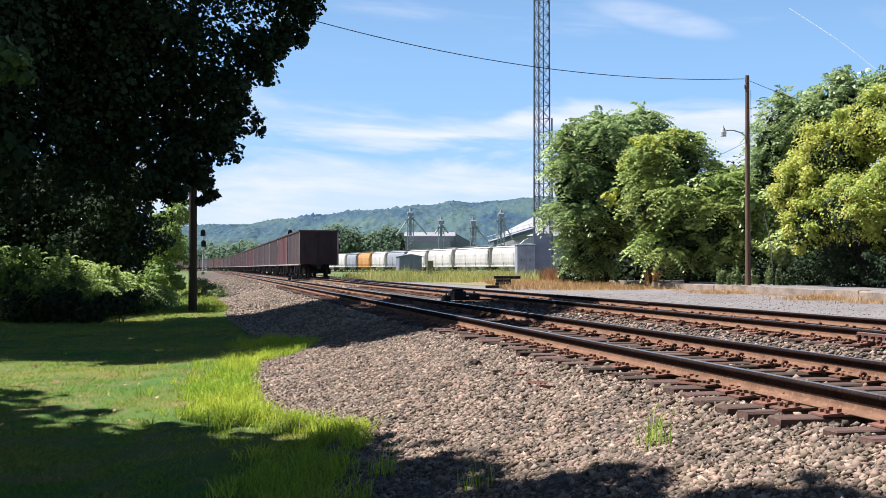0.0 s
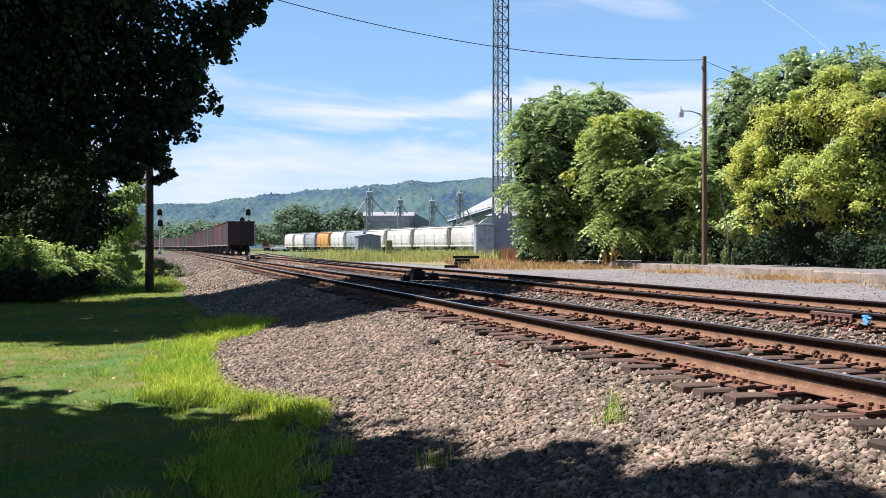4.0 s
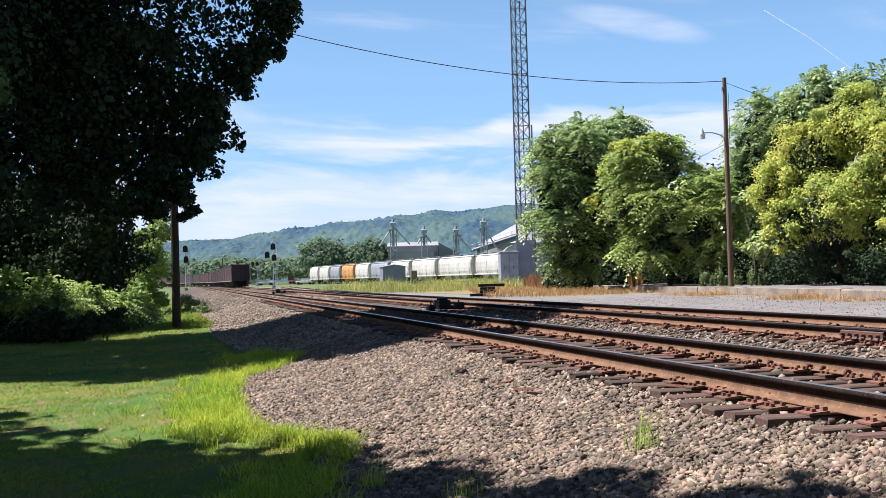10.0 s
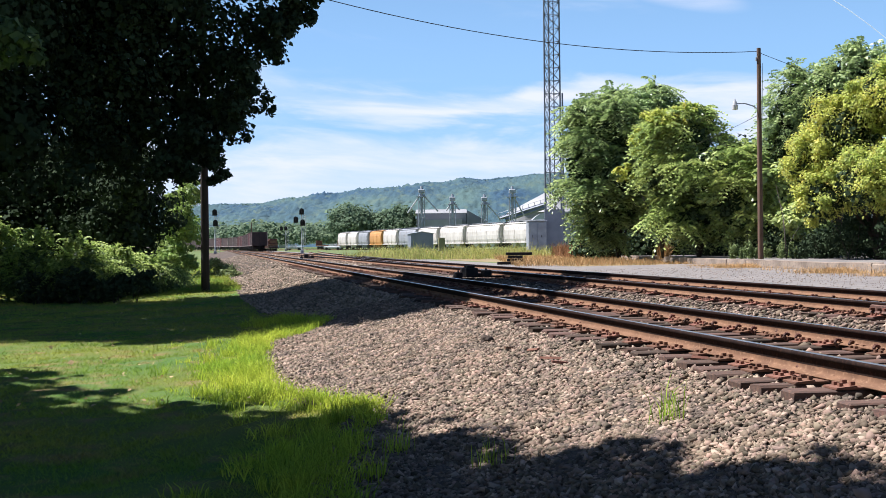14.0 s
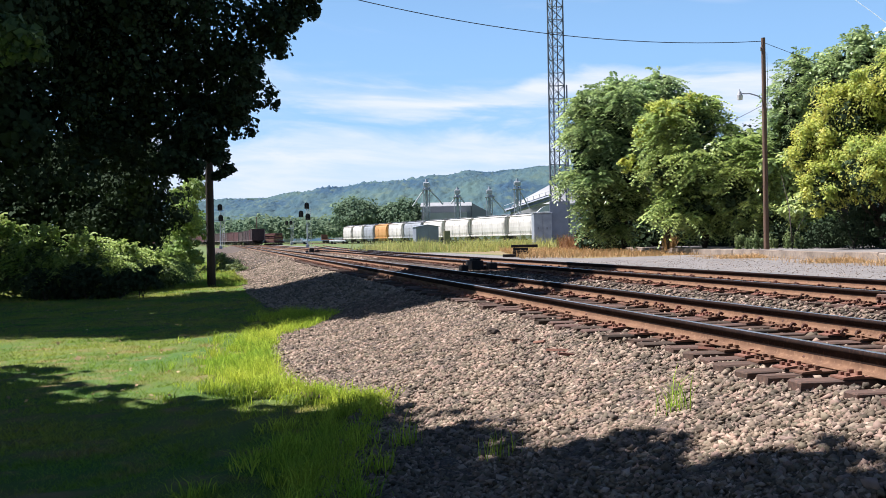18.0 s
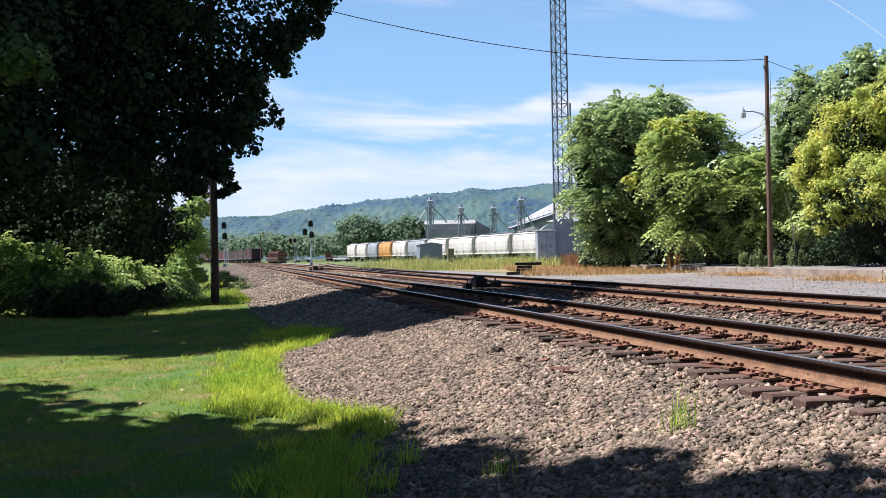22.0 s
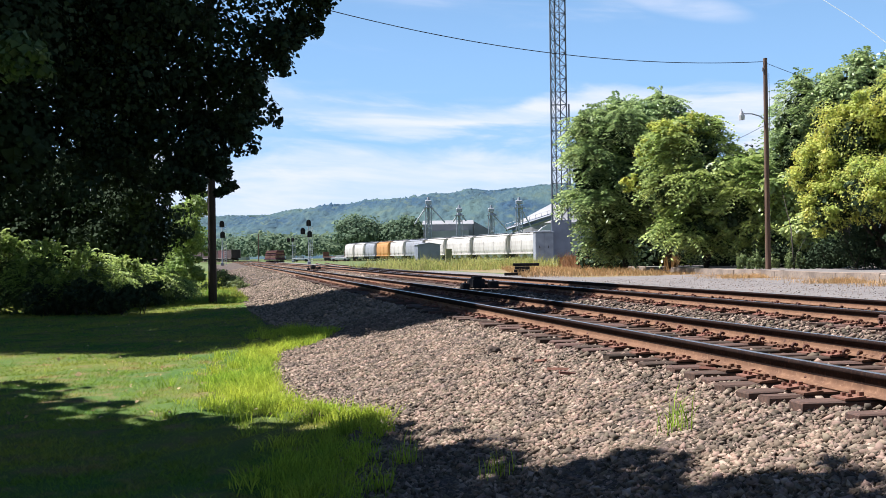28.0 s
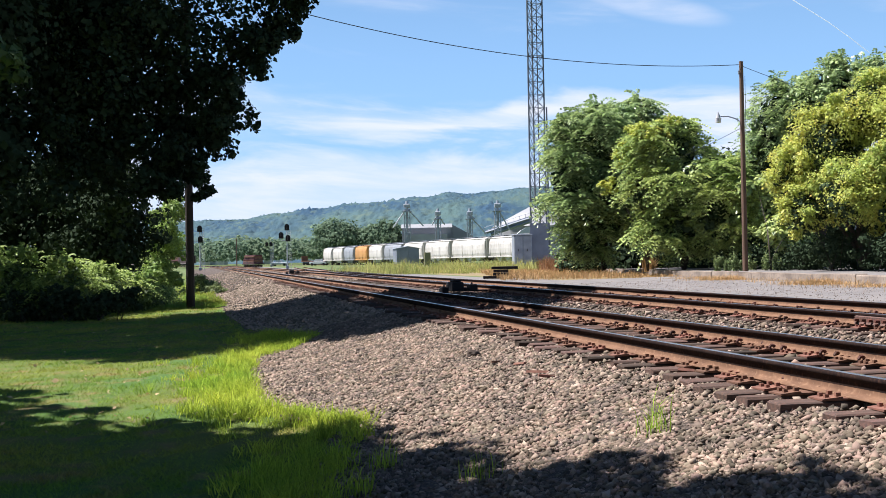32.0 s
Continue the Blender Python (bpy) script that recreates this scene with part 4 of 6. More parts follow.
def build_signals():
    x, y = place(14.9, 192)
    signal_mast(x, y, 7.4, "two-headed railway signal on a pale ladder mast", ((0, 7.1), (0.15, 5.2), (-1.0, 5.7)))
    x, y = place(0.3, 192)
    signal_mast(x, y, 7.4, "railway signal mast beside the near track", ((0, 7.0), (0.1, 5.2)))
    x, y = place(19.0, 300)
    signal_mast(x, y, 7.0, "distant railway signal beyond the switch", ((0, 6.0), (-1.1, 6.0)))


def build_switch():
    """The switch machine between the tracks, its rods, a second one far down the line, and a pile of old timbers."""
    ob = thing("switch_machine", along(7.62, 32.6, -0.08), "black greasy railway switch machine between the tracks", "switch machine", "switch machines")
    for nm, x0, y0, z0, x1, y1, z1, lab in (("gear_case", -0.28, -0.42, 0.12, 0.08, 0.30, 0.40, ""), ("cover", -0.24, -0.36, 0.405, 0.02, 0.02, 0.47, ""), ("circuit_case", 0.24, -0.42, 0.12, 0.50, -0.08, 0.33, ""), ("junction_case", -0.56, -0.30, 0.05, -0.36, 0.06, 0.27, ""), ("junction_case", -0.50, 0.20, 0.05, -0.33, 0.45, 0.22, ""), ("junction_case", 0.16, 0.12, 0.10, 0.40, 0.42, 0.24, "")):
        bm = bmesh.new()
        box(bm, x0, y0, z0, x1, y1, z1, 0.025)
        part(nm, bm, M_BLACK, ob, lab)
    bm = bmesh.new()
    rod(bm, (-0.10, 0.30, 0.27), (-0.10, 0.70, 0.27), 0.13, 0.13, 14)
    part("motor", bm, M_BLACK, ob)
    for x, y, z in ((-0.20, 0.12, 0.40), (0.0, 0.2, 0.40), (0.36, -0.25, 0.33), (-0.46, -0.1, 0.27)):
        bm = bmesh.new()
        rod(bm, (x, y, z - 0.005), (x, y, z + 0.06), 0.03, 0.02, 8)
        part("lug", bm, M_BLACK, ob)
    for y in (-0.55, 0.45):
        bm = bmesh.new()
        box(bm, -0.6, y - 0.11, -0.1, 1.0, y + 0.11, 0.08, 0.015)
        part("bearer_timber", bm, M_TIE, ob)
    bm = bmesh.new()
    rod(bm, (0.3, -0.2, 0.14), (2.4, -0.2, 0.12), 0.025, None, 6)
    rod(bm, (0.3, 0.2, 0.14), (2.4, 0.2, 0.12), 0.02, None, 6)
    part("throw_rod", bm, M_BLACK, ob)
    copy_thing(ob, along(7.2, 87.5, -0.02))
    g = random.Random(8)
    base = Vector((3.3, 60.9, -0.10))
    rows = ((0.0, -0.95, 0.75, 0.0), (0.0, -0.6, 0.6, 0.32), (0.17, -0.40, 0.45, 0.02), (0.17, -0.35, 0.4, 0.30), (0.34, -0.42, 0.40, 0.05), (0.51, -0.50, 0.95, 0.12))
    for k, (z, x0, x1, y) in enumerate(rows):
        bm = bmesh.new()
        box(bm, x0, -0.12, 0, x1, 0.12, 0.155, 0.015)
        tb = part("timber", bm, M_BLACK)
        tb.matrix_world = pose(base.x + g.uniform(-0.05, 0.05), base.y + y, base.z + z, 0, 0, g.uniform(-4, 4))
        tagged(tb, "dark weathered timber in a low stack by the track", "timber", "stacked timbers")
    # a turnout leaving the far track for the siding
    tr = thing("turnout_track", Matrix.Identity(4), "rusty turnout rails curving off towards the siding", "railway track", kind="structure")
    for off in (-0.7525, 0.7525):
        pts = []
        for k in range(34):
            s = 24 + k * 5
            q = max(0.0, s - 26)
            pts.append((*place(TRACK_2 + off + 0.0002 * q * q * (1 if q < 110 else 1) + 0.012 * q, s), 0.004))
        rail("rail", pts, tr)
    return ob


# ---- distance ----
def ridge(x):
    """Height of the long wooded ridge over its length (metres, at its own distance)."""
    return np.interp(x, [-3000, -900, -540, -450, -360, -310, -262, -200, -130, 20, 200, 260, 420, 900, 2200], [70, 92, 96, 103, 112, 116, 124, 131, 133, 150, 158, 160, 150, 140, 110])


def slope(x, q):
    """Height of the hillside at x, a share q of the way up: spurs, hollows and an uneven top."""
    top = ridge(x) - 2 + 2.2 * np.sin(x / 61.0) * np.cos(x / 23.0) + 1.6 * np.sin(x / 29.0 + 1) + 1.2 * np.sin(x / 12.5)
    z = top * np.sin(q * math.pi / 2) ** 1.25 - 6
    return z + (7 * np.sin(x / 85.0 + 4 * q) + 4 * np.sin(x / 38.0 - 6 * q + 2)) * np.sin(q * math.pi) ** 1.5


def build_hill():
    D = 2500.0
    g = np.random.default_rng(11)
    xs = np.concatenate([np.linspace(-3000, -1320, 40), np.linspace(-1300, 1000, 480), np.linspace(1030, 2600, 40)])
    qs = np.linspace(0, 1, 64)
    X, Q = np.meshgrid(xs, qs, indexing="ij")
    Z = slope(X, Q) + g.normal(0, 2.6, X.shape) * (Q < 0.99)
    Y = 1650 + (D - 1650) * Q
    back = np.stack([X[:, -1:], Y[:, -1:] + 500, Z[:, -1:] * 0 - 5], -1)
    V = np.concatenate([np.stack([X, Y, Z], -1), back], 1)
    a, b = V.shape[:2]
    i = (np.arange(a - 1)[:, None] * b + np.arange(b - 1)[None]).ravel()
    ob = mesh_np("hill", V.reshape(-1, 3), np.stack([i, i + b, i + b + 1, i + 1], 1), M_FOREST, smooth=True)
    tagged(ob, "long wooded ridge beyond the valley, tinted blue for haze", "hill", kind="structure")
    # crowns of the forest along its crest
    n = 6500
    q = 0.945 + 0.055 * g.random(n)
    x = g.uniform(-1300, 1000, n)
    z = slope(x, q)
    y = 1650 + (D - 1650) * q
    open_land = (np.sin(x / 55 + 2) * np.sin(q * 23 + x / 150) > 0.86) & (q > 0.5)
    keep = ~open_land
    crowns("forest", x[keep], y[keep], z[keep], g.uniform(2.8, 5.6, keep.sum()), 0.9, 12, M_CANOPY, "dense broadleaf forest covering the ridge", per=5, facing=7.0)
    # valley floor: rows of trees in the middle distance
    n = 1300
    y = 500 + 1150 * g.random(n) ** 1.5
    x = g.uniform(-0.27, -0.04, n) * y
    ok = (x > -0.24 * y) | (y > 620)
    x, y = x[ok], y[ok]
    n = len(x)
    r = g.uniform(3.5, 6.5, n) * (1 + (y > 800) * 0.5)
    crowns("valley_trees", x, y, r * 0.7 + g.uniform(-1, 2.5, n), r, 1.15, 13, M_FARTREE, "wooded valley floor between the line and the ridge", per=50, leaf=0.19)


def crowns(name, x, y, z, r, tall, seed, mat, label, per=8, leaf=0.75, facing=0.5):
    """Rough tree crowns, joined: a spray of foliage patches each."""
    g = np.random.default_rng(seed)
    n = len(x)
    d = g.normal(0, 1, (n, per, 3))
    d /= np.linalg.norm(d, axis=2)[..., None]
    d[..., 2] = np.abs(d[..., 2])
    C = np.stack([x, y, z], 1)[:, None] + d * (r[:, None, None] * np.array([0.8, 0.8, tall]))
    nrm = d * 0.6 + np.array([0, -0.6, 0.9]) * facing + g.normal(0, 0.35, (n, per, 3))
    nrm /= np.linalg.norm(nrm, axis=2)[..., None]
    t = np.cross(nrm, g.normal(0, 1, (n, per, 3)))
    t /= np.linalg.norm(t, axis=2)[..., None]
    b = np.cross(nrm, t)
    L = (r[:, None] * leaf * g.uniform(0.6, 1.2, (n, per)))[..., None]
    V = np.stack([C - t * L, C + b * L * 0.7, C + t * L, C - b * L * 0.7], 2).reshape(-1, 3)
    ob = mesh_np(name, V, np.arange(len(V)).reshape(-1, 4), mat)
    return tagged(ob, label, "trees", kind="stuff")


def build_elevator():
    """The grain elevator behind the siding."""
    D = 330.0
    k = D / 1970

    def X(p):
        return (p - 784) * k

    def Z(p):
        return EYE + (474.5 - p) * k
    ob = thing("warehouse", pose(0, D, 0), "long grey steel warehouse with a low gable roof", "warehouse")
    bm = bmesh.new()
    box(bm, X(717), 0, -1, X(805), 14, Z(419))
    part("shell", bm, M_WALLSTEEL, ob)
    bm = bmesh.new()
    prism(bm, ((0, Z(419)), (7, Z(411.5)), (14, Z(419)), (14, Z(419) + 0.2), (7, Z(411.5) + 0.25), (0, Z(419) + 0.2)), X(715), X(806), pose(0, 0, 0, 0, 0, 0) @ Matrix(((0, 1, 0, 0), (1, 0, 0, 0), (0, 0, 1, 0), (0, 0, 0, 1))))
    part("roof", bm, M_ROOF, ob)
    bm = bmesh.new()
    prism(bm, ((X(805.2), -1), (X(842), -1), (X(842), Z(433)), (X(806), Z(413))), 0, 14)
    part("end_lean_to", bm, M_WALLSTEEL, ob)
    bm = bmesh.new()
    box(bm, X(722), -6, -1, X(797), -0.2, Z(430))
    part("loading_shed", bm, M_ROOF, ob, "pale low loading shed")

    def leg(px, top, base, w, label, arms):
        o = thing("grain_elevator", pose(X(px), D - 6, 0), label, "grain elevator leg", "grain elevator legs")
        bm = bmesh.new()
        for sx in (-w, w):
            for sy in (-w, w):
                rod(bm, (sx, sy, -1), (sx, sy, Z(top) - 1.5), 0.12, None, 5)
        n = int((Z(top) - Z(base)) / 2.2)
        for i in range(n):
            z = Z(base) + i * 2.2
            rod(bm, (-w, -w, z), (w, -w, z + 2.2), 0.07, None, 4)
            rod(bm, (w, -w, z), (-w, -w, z + 2.2), 0.07, None, 4)
            rod(bm, (-w, -w, z), (w, -w, z), 0.07, None, 4)
        part("frame", bm, M_GALV, o)
        bm = bmesh.new()
        box(bm, -0.35, -0.35, -1, 0.35, 0.35, Z(top) - 1.0)
        part("bucket_trunk", bm, M_GALV, o)
        bm = bmesh.new()
        box(bm, -w * 1.1, -w, Z(top) - 1.2, w * 1.1, w, Z(top), 0.2)
        rod(bm, (0, 0, Z(top)), (0, 0, Z(top) + 0.9), 0.5, 0.3, 8)
        part("head", bm, M_GALV, o)
        bm = bmesh.new()
        box(bm, -w * 1.7, -w * 1.5, Z(top) - 2.3, w * 1.7, w * 1.5, Z(top) - 2.15)
        part("platform", bm, M_GALV, o)
        for ax, az in arms:
            bm = bmesh.new()
            rod(bm, (0, 0, Z(top) - 1.2), (X(ax) - X(px), 0, Z(az)), 0.22, None, 7)
            part("spout", bm, M_LTGREY, o)
        return o

    leg(727.5, 377, 440, 0.85, "tall grey grain leg with slanting spouts", ((703, 418), (756, 416)))
    leg(781, 391, 415, 0.8, "grey grain leg above the warehouse roof", ((770, 415), (793, 414)))
    leg(836.5, 392, 440, 0.8, "grey grain leg with a bent spout", ((846, 405), (865, 432)))
    leg(885, 379, 440, 0.9, "tall grey grain leg beside the storage roof", ((905, 425),))
    st = thing("grain_storage", pose(0, D + 10, 0), "grey conical roofed grain store with inclined conveyors", "grain store")
    bm = bmesh.new()
    rod(bm, (X(962), 12, -1), (X(962), 12, Z(416)), 13.0, 13.0, 28)
    part("bin_wall", bm, M_ROOF, st)
    bm = bmesh.new()
    rod(bm, (X(962), 12, Z(416)), (X(962), 12, Z(378)), 13.4, 1.2, 28)
    part("bin_roof", bm, M_ROOF, st)
    for a, b in (((864, 428), (950, 402)), ((876, 431), (950, 408))):
        bm = bmesh.new()
        rod(bm, (X(a[0]), -4, Z(a[1])), (X(b[0]), -4, Z(b[1])), 0.55, None, 4)
        part("conveyor", bm, M_SHEET, st)
        bm = bmesh.new()
        for i in range(9):
            x = X(a[0]) + (X(b[0]) - X(a[0])) * i / 8
            z = Z(a[1]) + (Z(b[1]) - Z(a[1])) * i / 8
            rod(bm, (x, -4, z), (x, -4, z + 1.6), 0.06, None, 4)
        rod(bm, (X(a[0]), -4, Z(a[1]) + 1.6), (X(b[0]), -4, Z(b[1]) + 1.6), 0.06, None, 4)
        part("conveyor_rail", bm, M_GALV, st)
    s2 = thing("white_storage_roof", pose((934 - 784) / 1970 * 240, 240, 0), "small pale hipped roof behind the cabinet", "building")
    bm = bmesh.new()
    box(bm, -2.2, -2, -0.5, 3.0, 2, 5.6)
    part("shell", bm, M_WALLSTEEL, s2)
    bm = bmesh.new()
    prism(bm, ((-2.3, 5.6), (3.1, 5.6), (3.1, 7.9), (0.2, 7.5), (-0.8, 7.0)), -2.1, 2.1)
    part("roof", bm, M_LTGREY, s2)


def build_far_trees():
    for i, (px, top, wide, d) in enumerate(((604, 399, 84, 345), (680, 404, 74, 342))):
        k = d / 1970
        x, z = (px - 784) * k, EYE + (474.5 - top) * k
        r = wide * k / 2 * 1.25
        g = random.Random(i)
        cl = [(x + g.uniform(-0.6, 0.6) * r, d + g.uniform(-0.5, 0.5) * r, z * g.uniform(0.35, 0.78), r * 0.62, r * 0.6, z * 0.24, 900) for _ in range(9)]
        cl.append((x, d, z * 0.62, r * 0.8, r * 0.7, z * 0.38, 2500))
        tree("broadleaf_tree", (x, d, -0.3), [(x - r * 0.4, d, z * 0.7), (x + r * 0.4, d, z * 0.7), (x, d, z * 0.85)], 0.4, [("crown", leaves(cl, 0.9, 50 + i), M_FARTREE)], "round dark green broadleaf tree by the siding", "tree", i, "round trees by the siding")


# ---- vegetation ----
def build_left_tree():
    """The big shade tree on the left and its neighbours, dense and dark against the light."""
    g = random.Random(21)
    cl = []
    # (x, y, z, radius): the outer edge first, then the body, the low skirt and the high top
    blobs = ((-8.2, 40, 9.0, 2.3), (-9.0, 41, 6.7, 1.7), (-7.2, 40, 11.4, 2.0), (-9.6, 41.5, 5.4, 1.5), (-11.2, 40.5, 6.0, 1.8), (-12.6, 40, 5.0, 1.8), (-6.3, 40, 10.9, 1.3), (-6.7, 40.5, 8.3, 1.0), (-7.3, 41, 6.3, 0.75), (-8.0, 41.3, 5.3, 0.65), (-5.7, 40, 10.2, 0.9), (-6.0, 40, 9.2, 0.8), (-5.4, 39.5, 11.3, 1.0), (-11.6, 40, 9.6, 3.4), (-9.3, 40.3, 7.6, 1.6), (-9.3, 41.1, 5.0, 1.0),
             (-13, 40, 7.2, 3.2), (-12.6, 41, 12.5, 3.6), (-16.5, 39, 9.5, 4.2), (-16.5, 41, 5.6, 3.2), (-13.3, 43, 4.2, 2.5), (-21, 38, 7.4, 4.2), (-21, 37, 12, 4.5), (-17, 38, 14.5, 4.2),
             (-25, 38, 5, 4.0), (-25.5, 38, 10, 4.5), (-12.9, 45, 2.3, 1.9), (-15.5, 44.5, 2.3, 2.1), (-18.5, 44, 2.4, 2.2), (-21.5, 43, 2.4, 2.3), (-24.5, 42, 2.4, 2.3), (-13.4, 46, 0.6, 1.5), (-16.5, 46, 0.6, 1.7), (-19.8, 45, 0.6, 1.8), (-23.2, 44.5, 0.6, 1.9),
             (-14.5, 38.5, 3.0, 2.2), (-17.6, 38, 3.0, 2.3), (-11.9, 40, 3.4, 1.5), (-20.6, 36.5, 3.0, 2.4), (-12.8, 41, 1.7, 1.5), (-23.5, 36, 3.0, 2.4),
             (-4.5, 33.6, 15.4, 1.7), (-3.6, 31.6, 15.6, 1.2), (-5.9, 32.2, 14.0, 2.0), (-7.3, 29.6, 14.0, 2.4), (-8.5, 27.0, 13.8, 2.5), (-9.7, 24.6, 13.4, 2.4), (-11.6, 23.8, 13.0, 2.5), (-14.1, 25.5, 13.4, 2.9), (-10.7, 27.5, 14.4, 2.8), (-9.0, 33.5, 15.0, 3.0), (-18.1, 27.2, 13.4, 3.2), (-13.1, 30.5, 14.5, 3.0), (-14.0, 34.5, 14.0, 2.8), (-18.5, 30.6, 14.0, 2.2), (-23.0, 33.5, 14.0, 3.0), (-22.5, 28.0, 13.5, 3.2), (-20.0, 43.0, 12.0, 3.2), (-13.2, 21.8, 13.0, 2.0), (-15.5, 23.0, 13.0, 2.2), (-10.6, 23.6, 13.0, 1.4), (-8.8, 21.2, 13.0, 1.5), (-7.6, 21.6, 13.0, 1.4), (-10.4, 23.2, 13.0, 1.6), (-17.8, 24.4, 13.0, 2.2), (-20.5, 25.0, 13.2, 2.4), (-17.0, 30.5, 14.0, 2.4))
    # the body of the crown leans out over the lawn, before the shrubs
    blobs = [(x * 0.76, y * 0.76, (z - EYE) * 0.76 + EYE, r * 0.76) if x < -14.0 and z > 4.5 and y > 36 else (x * 0.83, y * 0.83, (z - EYE) * 0.83 + EYE, r * 0.83) if x >= -14.0 and z > 4.4 and y > 36 else (x * 1.18, y * 1.18, (z - EYE) * 1.18 + EYE, r * 1.18) if x < -14.0 and z < 3.5 and y < 41 else (x, y, z, r) for x, y, z, r in blobs]
    blobs += [(-11.6, 34.6, 9.4, 2.0), (-12.2, 35.5, 7.8, 1.6)]
    low = [q for q in blobs if q[2] < 11.6 or q[1] > 35.6]
    high = [q for q in blobs if q[2] >= 11.6 and q[1] <= 35.6]
    # leafy ends of the outer boughs: sideways and upward slope from the eye, and spread, at one distance
    ends = ((-0.119, 0.246, 0.011), (-0.126, 0.232, 0.011), (-0.133, 0.213, 0.008), (-0.145, 0.200, 0.008), (-0.138, 0.240, 0.022), (-0.146, 0.218, 0.016), (-0.156, 0.196, 0.012), (-0.165, 0.180, 0.011), (-0.178, 0.205, 0.026), (-0.184, 0.158, 0.012), (-0.194, 0.142, 0.012), (-0.200, 0.170, 0.022), (-0.193, 0.122, 0.010), (-0.206, 0.112, 0.012), (-0.214, 0.130, 0.016), (-0.216, 0.092, 0.008), (-0.220, 0.076, 0.007), (-0.216, 0.068, 0.006), (-0.213, 0.062, 0.004), (-0.222, 0.060, 0.004), (-0.230, 0.086, 0.012), (-0.236, 0.102, 0.016), (-0.246, 0.086, 0.014), (-0.258, 0.094, 0.018), (-0.262, 0.076, 0.016), (-0.248, 0.068, 0.012), (-0.275, 0.074, 0.016), (-0.236, 0.068, 0.010))
    D = 31.5
    rim = [(a * D, D + 0.6 * (i % 3), EYE + b * D, c * D, c * D * 0.9, c * D * 0.9, int(1250 * (c * D) ** 2) + 70) for i, (a, b, c) in enumerate(ends)]
    cl = clumpy([(x, y, z, r, r * 0.9, r * 0.85, int((240 if x > -7.6 and z > 7 else 680) * r * r)) for x, y, z, r in low], 16, 0.34, 0.42, 21)
    edge = clumpy(rim, 9, 0.46, 0.4, 24)
    core = [(x, y, z, r * 0.62, r * 0.6, r * 0.6, int(150 * r * r)) for x, y, z, r in low if r > 1.4 and x < -7.6]
    roof = clumpy([(x, y, z, r, r * 0.9, r * 0.85, int(330 * r * r)) for x, y, z, r in high], 12, 0.36, 0.5, 22)
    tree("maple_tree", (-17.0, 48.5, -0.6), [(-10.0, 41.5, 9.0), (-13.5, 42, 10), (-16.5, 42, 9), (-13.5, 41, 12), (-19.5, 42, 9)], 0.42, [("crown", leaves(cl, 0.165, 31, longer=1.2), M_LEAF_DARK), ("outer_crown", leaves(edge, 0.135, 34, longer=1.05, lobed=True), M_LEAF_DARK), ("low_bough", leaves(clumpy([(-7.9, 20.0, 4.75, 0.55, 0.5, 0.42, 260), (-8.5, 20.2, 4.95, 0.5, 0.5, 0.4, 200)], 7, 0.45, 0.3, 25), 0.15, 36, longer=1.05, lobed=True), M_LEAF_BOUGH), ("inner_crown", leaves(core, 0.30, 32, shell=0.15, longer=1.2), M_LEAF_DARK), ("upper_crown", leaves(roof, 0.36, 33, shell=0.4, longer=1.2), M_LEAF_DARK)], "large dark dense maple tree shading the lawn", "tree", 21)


def shade_tree(x, y, z, blobs, seed, label):
    cl = clumpy([(a, b, c, r, r, r * 0.7, int(330 * r * r)) for a, b, c, r in blobs], 8, 0.42, 0.6, seed)
    tips = [(a, b, c) for a, b, c, r in blobs]
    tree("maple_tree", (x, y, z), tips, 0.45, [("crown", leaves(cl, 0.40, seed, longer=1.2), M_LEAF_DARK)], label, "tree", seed)


